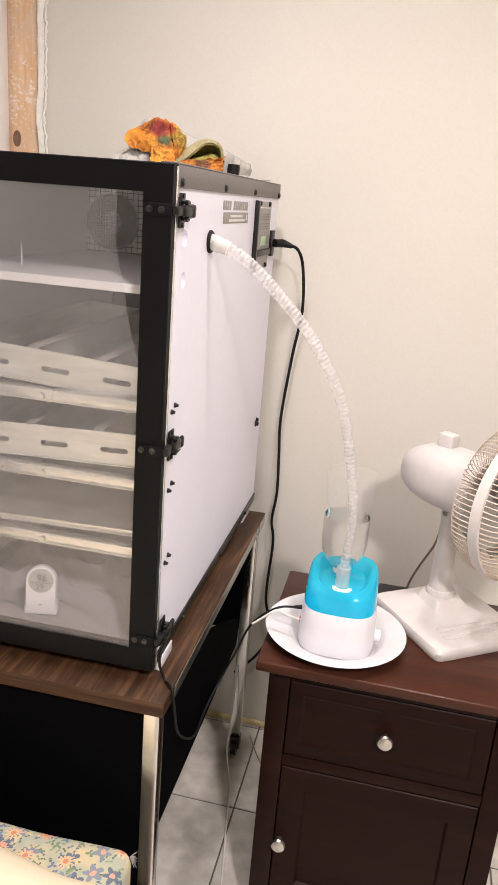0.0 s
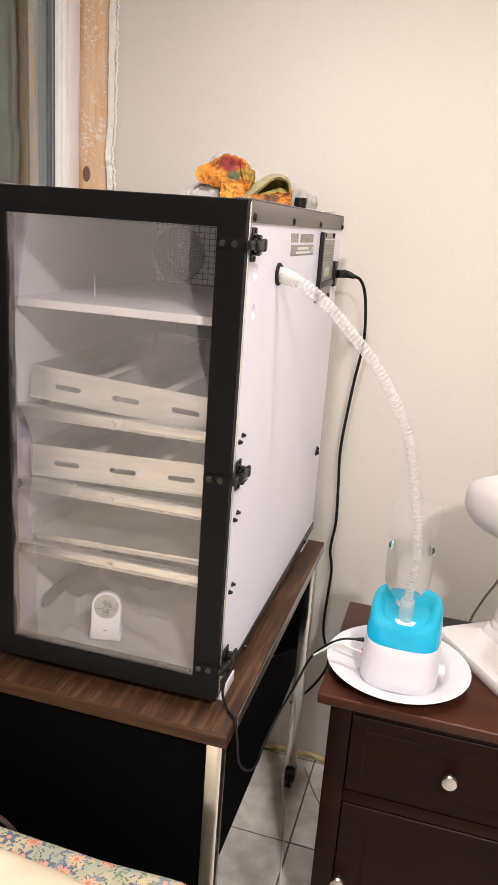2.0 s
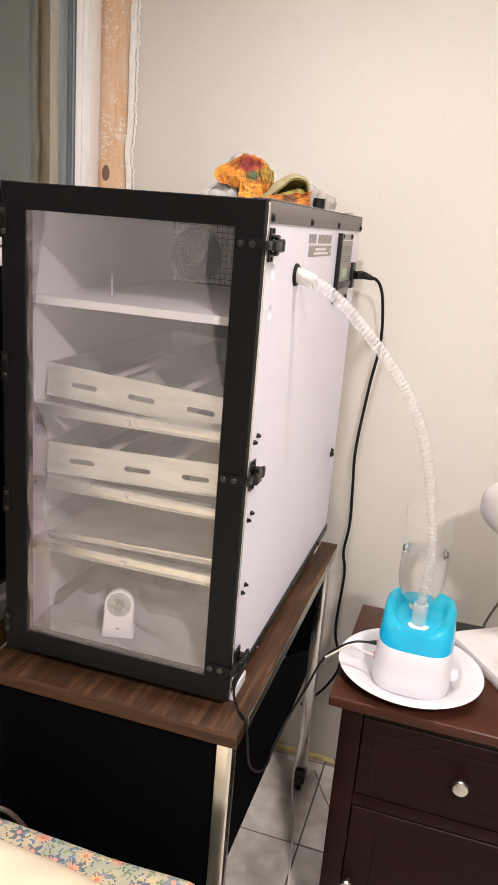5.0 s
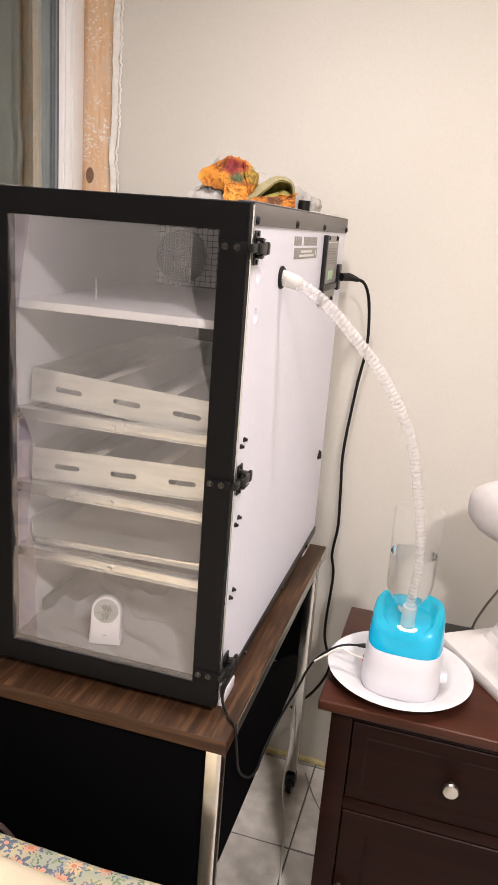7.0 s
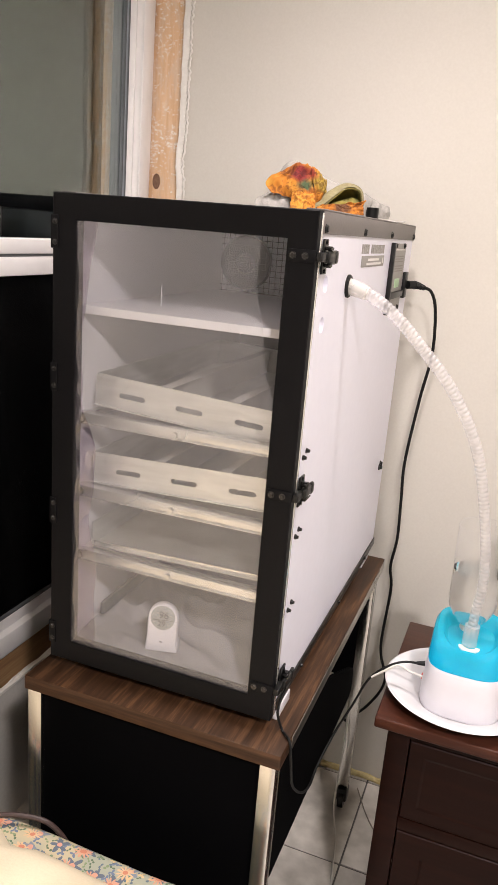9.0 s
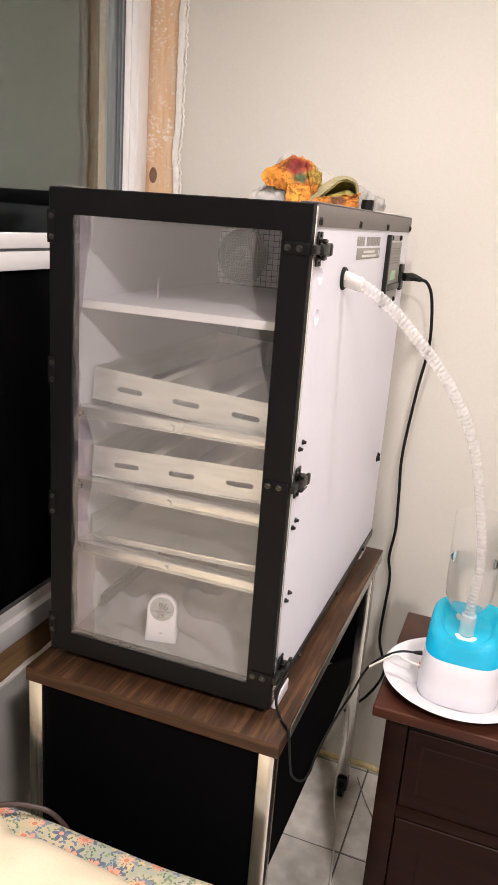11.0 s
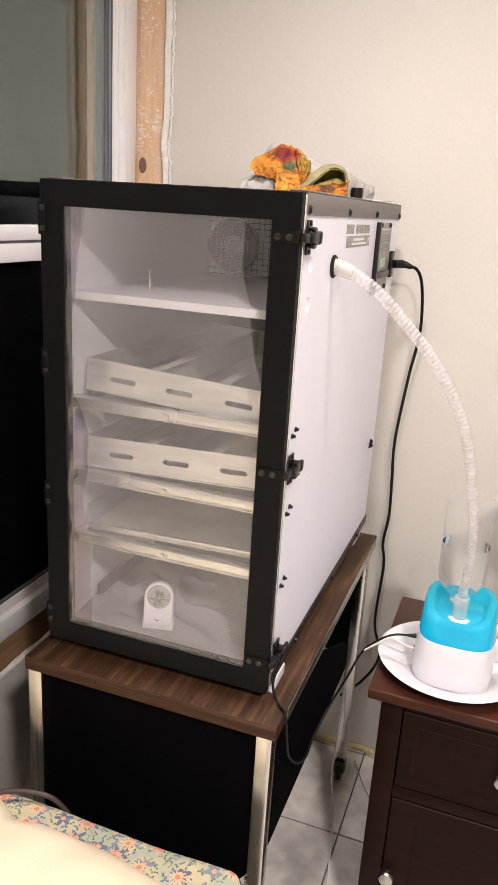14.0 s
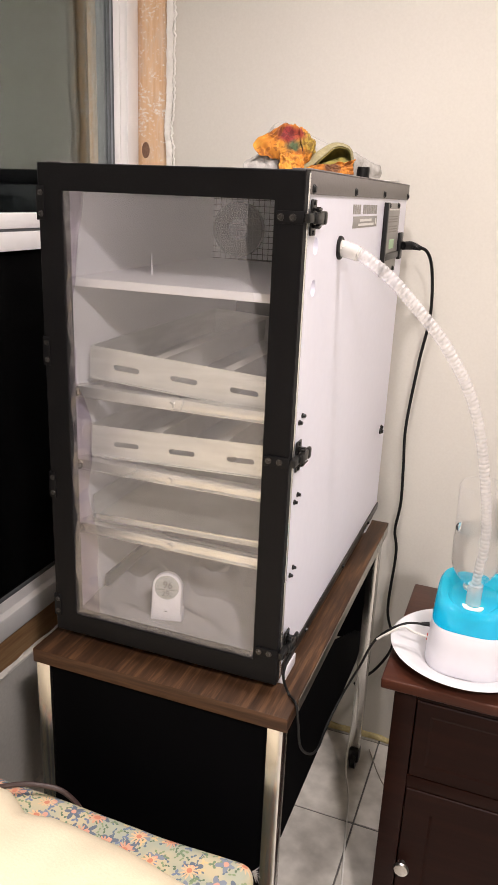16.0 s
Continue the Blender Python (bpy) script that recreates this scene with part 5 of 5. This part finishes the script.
part("plug", tube([(0.008, 0.715, 1.368), (0.024, 0.735, 1.368), (0.040, 0.750, 1.363)], 0.01, 24, 14, lambda d, t: 0.0090 if d < 0.02 else 0.0090 - 0.0042 * (d - 0.02) / max(t - 0.02, 1e-6) + 0.0008 * math.sin(d * 1600)), RUBBER, plug_cord, "black moulded plug")
usb = thing("usb_cord", (0.08, 0.25, 0.40), "thin black cord from humidifier to incubator latch", "cord")
part("cord", tube([(HX - 0.073, 0.295, HZ + 0.068), (0.151, 0.275, 0.727), (0.107, 0.27, 0.687), (0.080, 0.27, 0.618), (0.055, 0.26, 0.555), (0.043, 0.20, 0.525), (0.042, 0.15, 0.515), (0.042, 0.09, 0.547), (0.042, 0.02, 0.616), (0.042, -0.008, 0.684), (0.036, -0.006, 0.7155), (0.018, 0.012, 0.7165), (0.008, 0.012, 0.75), (0.012, 0.045, 0.782)], 0.0022, 160, 8), RUBBER, usb)
part("white_lead", tube([(HX - 0.0715, 0.288, HZ + 0.046), (0.172, 0.276, 0.716), (0.152, 0.272, 0.724), (0.128, 0.268, 0.706), (0.108, 0.268, 0.688)], 0.0020, 80, 8), WHITE_CORD, usb, "white lead beside the black one")
part("plug", rodded((HX - 0.0700, 0.296, HZ + 0.068), (HX - 0.084, 0.293, HZ + 0.067), 0.0045, 14, 0.003), RUBBER, usb, "round black plug")
whole("white_cord", tube([(-0.02, 0.76, 0.50), (0.0, 0.74, 0.38), (0.006, 0.70, 0.22), (0.004, 0.66, 0.06), (0.03, 0.60, 0.004), (0.048, 0.50, 0.004), (0.074, 0.36, 0.004), (0.096, 0.24, 0.004), (0.12, 0.1, 0.004)], 0.0022, 120, 8), WHITE_CORD, "thin white cord hanging to the floor", "cord")
whole("floor_wire", tube([(0.04, 0.80, 0.004), (0.08, 0.72, 0.004), (0.12, 0.66, 0.004), (0.16, 0.62, 0.004)], 0.0018, 40, 6), GREY_CORD, "thin grey wire on the floor tiles", "wire")
adapter = whole("black_tray", boxed((0.335, 0.515, NZ), (0.425, 0.575, NZ + 0.012), 0.004), BLACK_PLASTIC, "small black plastic box on the nightstand", "box")
whole("coiled_cord", tube([(0.40, 0.55, NZ + 0.014), (0.43, 0.565, NZ + 0.012), (0.45, 0.575, NZ + 0.004), (0.42, 0.58, NZ + 0.004), (0.385, 0.579, NZ + 0.006)], 0.0026, 50, 8), RUBBER, "short black coiled cord on the nightstand", "cord")

# ---- desk fan ----
FD = Vector((0.78, -0.63, 0)).normalized()
FS = Vector((0.63, 0.78, 0)).normalized()
fan = thing("desk_fan", (0.49, 0.47, NZ), "off-white plastic desk fan with a wire guard", "fan")
BM = Matrix.Translation((0.482, 0.467, NZ)) @ pose(0, 0, 0, 0, 0, math.degrees(math.atan2(-0.82, 0.57)))
rings = []
for z, k in ((0.0, 0.985), (0.004, 1.0), (0.016, 1.0), (0.022, 0.97)):
    rings.append([tuple(BM @ Vector((x, y, z2))) for x, y, z2 in squircle(0, 0, z, 0.118 * k, 0.112 * k, 14, 56)])
for z, k in ((0.024, 0.88), (0.028, 0.62), (0.038, 0.36), (0.052, 0.28)):
    rings.append([tuple(BM @ Vector((x - 0.045 * (1 - k), y, z2))) for x, y, z2 in squircle(0, 0, z, 0.118 * k, 0.112 * k, 5, 56)])
fb = part("base", loft(bmesh.new(), rings), FAN_WHITE, fan)
for k in range(4):
    bm = boxed((0.052 + k * 0.011, -0.07, 0.0), (0.0545 + k * 0.011, 0.07, 0.0315 - k * 0.0016), 0.0008)
    bmesh.ops.transform(bm, matrix=BM, verts=bm.verts)
    part("ridge", bm, FAN_WHITE, fb)
pb = BM @ Vector((-0.036, 0, 0.045))
pt = Vector((0.455, 0.500, 0.892))
part("neck", tube([pb, pb.lerp(pt, 0.5), pt], 0.02, 20, 24, lambda d, t: 0.026 - 0.010 * d / t), FAN_WHITE, fan)
part("neck_collar", lathe([(0.030, pb.z - 0.01), (0.030, pb.z + 0.014), (0.027, pb.z + 0.020), (0.024, pb.z + 0.021)], pb.x, pb.y, 36), FAN_WHITE, fan)
HC = Vector((0.464, 0.498, 0.953))
HM = Matrix.Translation(HC) @ Matrix((( FD.x, FS.x, 0), (FD.y, FS.y, 0), (0, 0, 1))).to_4x4()
rings = []
for a, k in ((-0.130, 0.30), (-0.129, 0.44), (-0.124, 0.55), (-0.110, 0.70), (-0.088, 0.86), (-0.062, 0.955), (-0.03, 0.99), (0.0, 1.0), (0.05, 1.0), (0.066, 0.97), (0.070, 0.80)):
    ring = []
    for i in range(48):
        t = 2 * math.pi * i / 48
        w, h = 0.064 * k, 0.063 * k
        zz = math.sin(t)
        ring.append(tuple(HM @ Vector((a, w * math.copysign(abs(math.cos(t)) ** 0.8, math.cos(t)), h * math.copysign(abs(zz) ** 0.75, zz) - 0.004 * (1 - k)))))
    rings.append(ring)
head = part("motor_housing", loft(bmesh.new(), rings), FAN_WHITE, fan)
bm = bmesh.new()
box(bm, (-0.060, -0.014, 0.056), (-0.026, 0.014, 0.088), 0.004, 3)
bmesh.ops.transform(bm, matrix=HM, verts=bm.verts)
part("oscillation_knob", bm, FAN_WHITE, head)
part("neck_joint", rodded(pt + Vector((0, 0, -0.02)), pt + Vector((0, 0, 0.02)), 0.018, 24), FAN_WHITE, fan)
part("joint_screw", rodded(pt - FS * 0.017 + FD * 0.004 + Vector((0, 0, -0.005)), pt - FS * 0.024 + FD * 0.004 + Vector((0, 0, -0.005)), 0.006, 16), STEEL, fan)
GR, GA = 0.146, 0.138


def ring_wire(a, r, wire):
    bm = bmesh.new()
    rings = []
    for i in range(64):
        t = 2 * math.pi * i / 64
        c = Vector((a, r * math.cos(t), r * math.sin(t)))
        out = Vector((0, math.cos(t), math.sin(t)))
        rings.append([tuple(HM @ (c + wire * (math.cos(s * math.pi / 3) * out + math.sin(s * math.pi / 3) * Vector((1, 0, 0))))) for s in range(6)])
    rings.append(rings[0])
    return loft(bm, rings, True, False)


guard = part("guard", ring_wire(GA, GR, 0.003), FAN_WIRE, fan, "off-white wire guard")
bm = bmesh.new()
rings = []
for da, dr in ((-0.010, -0.002), (-0.010, 0.004), (0.010, 0.004), (0.010, -0.002)):
    rings.append([tuple(HM @ Vector((GA + da, (GR + dr) * math.cos(2 * math.pi * i / 72), (GR + dr) * math.sin(2 * math.pi * i / 72)))) for i in range(72)])
rings.append(rings[0])
part("guard_band", loft(bm, rings, True, False), FAN_WHITE, guard)
for i in range(90):
    t = 2 * math.pi * i / 90
    c, s = math.cos(t), math.sin(t)
    back_line = [HM @ Vector((a, r * c, r * s)) for a, r in ((0.072, 0.045), (0.070, 0.09), (0.076, 0.126), (0.095, GR - 0.002), (GA, GR + 0.001))]
    front_line = [HM @ Vector((a, r * c, r * s)) for a, r in ((GA, GR + 0.001), (GA + 0.034, GR - 0.004), (GA + 0.05, 0.125), (GA + 0.056, 0.08), (GA + 0.057, 0.040))]
    part("wire", tube(back_line, 0.0011, 14, 4), FAN_WIRE, guard)
    part("wire", tube(front_line, 0.0011, 14, 4), FAN_WIRE, guard)
part("guard_badge", lathe([(0.040, 0), (0.042, 0.003), (0.040, 0.006), (0.002, 0.008)], 0, 0, 40, m=HM @ Matrix.Translation((GA + 0.055, 0, 0)) @ pose(0, 0, 0, 0, 90, 0)), FAN_WHITE, guard)
for k in range(4):
    blades = bmesh.new()
    m = HM @ pose(0.105, 0, 0, 90 * k + 20, 0, 0) @ pose(0, 0, 0.080, 0, 0, 28)
    rings = [[tuple(m @ Vector((dx, w * 0.055 * (0.6 + 0.4 * math.sin(math.pi * (v + 0.2) / 1.3)), -0.06 + v * 0.11))) for w in (-1, -0.5, 0, 0.5, 1)] for dx in (0.001,) for v in (0, 0.25, 0.5, 0.75, 1)]
    loft(blades, rings, False, False)
    bmesh.ops.solidify(blades, geom=blades.faces[:], thickness=0.002)
    part("blade", blades, PALE_CLOTH, fan, "pale plastic fan blade")
cord_a = pt + Vector((-0.01, 0.02, -0.01))
fan_cord = part("fan_cord", tube([cord_a, (0.447, 0.55, 0.83), (0.441, 0.60, 0.76), (0.418, 0.63, 0.69), (0.400, 0.65, 0.62), (0.395, 0.68, 0.5)], 0.0028, 50, 8), GREY_CORD, fan, "grey flex")
part("cord_tag", boxed((0.443, 0.546, 0.806), (0.454, 0.558, 0.846), 0.003), TAN, fan_cord, "tan cord tag")

# ---- bed ----
BZ, BEDX, BEDY = 0.525, 0.031, -0.134
bed = thing("bed", (-0.35, -1.1, 0), "low bed with a floral cotton mattress cover", "bed")
bm = boxed((-0.725, -2.05, 0.20), (BEDX, BEDY, BZ), 0.022, 4)
bmesh.ops.subdivide_edges(bm, edges=[e for e in bm.edges if e.calc_length() > 0.15], cuts=30, use_grid_fill=True)
for v in bm.verts:
    v.co += 0.004 * Vector((0, noisy(v.co, 9), noisy(v.co, 7, 3)))
part("mattress", bm, QUILT, bed, "pale floral cotton cover")
part("bed_base", boxed((-0.715, -2.03, 0.08), (BEDX - 0.02, BEDY - 0.02, 0.199), 0.004), ESPRESSO_SHADED, bed)
for x in (-0.69, BEDX - 0.09):
    for y in (-2.0, BEDY - 0.09):
        part("leg", boxed((x, y, 0), (x + 0.05, y + 0.05, 0.0795), 0.003), ESPRESSO_SHADED, bed)
bm = bmesh.new()
for k in range(7):
    a = Vector((BEDX - 0.006, BEDY - 0.008, BZ - 0.012))
    d = Vector((0.010 + 0.003 * math.sin(k * 2.1), 0.004 * math.cos(k * 3.3), 0.010 - 0.005 * k))
    rod(bm, a, a + d, 0.0011, 5, 0.0004)
part("frayed_corner", bm, PALE_CLOTH, bed, "frayed threads at the corner")


def blanket(u, v):
    # a thick fleece that rises from a rounded rolled edge
    x = -0.72 + u * 0.73
    edge = -0.170 - 0.046 * max(0, (x + 0.40)) / 0.4 - 0.020 * max(0, 1 - abs(x + 0.33) / 0.05) + 0.008 * noisy((x, 0, 0), 9)
    y = edge - 1.75 * v ** 1.6
    d = edge - y
    h = 0.045 * (1 - math.exp(-d / 0.030)) + 0.085 * max(0, -0.22 - x) * (1 - math.exp(-d / 0.10)) + 0.010 * noisy((x, y, 0), 6) * min(1, d / 0.05) + 0.006 * noisy((x, y, 2), 16) * min(1, d / 0.04)
    return (x, y, BZ + 0.006 + max(h, 0))


whole("fleece_blanket", sheet(90, 90, blanket, 0.004), CREAM, "thick cream fleece blanket lying on the bed", "blanket")
whole("brown_cord", tube([(-0.42, -0.19, BZ + 0.012), (-0.385, -0.172, BZ + 0.020), (-0.345, -0.152, BZ + 0.020), (-0.30, -0.135, BZ + 0.004), (-0.27, -0.122, BZ - 0.06), (-0.26, -0.118, BZ - 0.2)], 0.0042, 60, 10), DARK_CORD, "dark brown cord lying over the bed edge", "cord")

# ---- floor tiles ----
PITCH, JX, JY = 0.312, 0.059, 0.529
tile_bm = boxed((-PITCH / 2 + 0.0022, -PITCH / 2 + 0.0022, -0.0039), (PITCH / 2 - 0.0022, PITCH / 2 - 0.0022, 0.0), 0.0012, 1)
tile_mesh = bpy.data.meshes.new("tile")
tile_bm.to_mesh(tile_mesh)
tile_mesh.materials.append(TILE)
for i in range(-3, 9):
    for j in range(-11, 2):
        cx, cy = JX + (i + 0.5) * PITCH, JY + (j + 0.5) * PITCH
        if XL - 0.1 < cx < XR and YF - 0.1 < cy < YB + 0.16:
            t = new("tile", tile_mesh)
            t.parent = floor
            t.location = (cx, cy, 0)
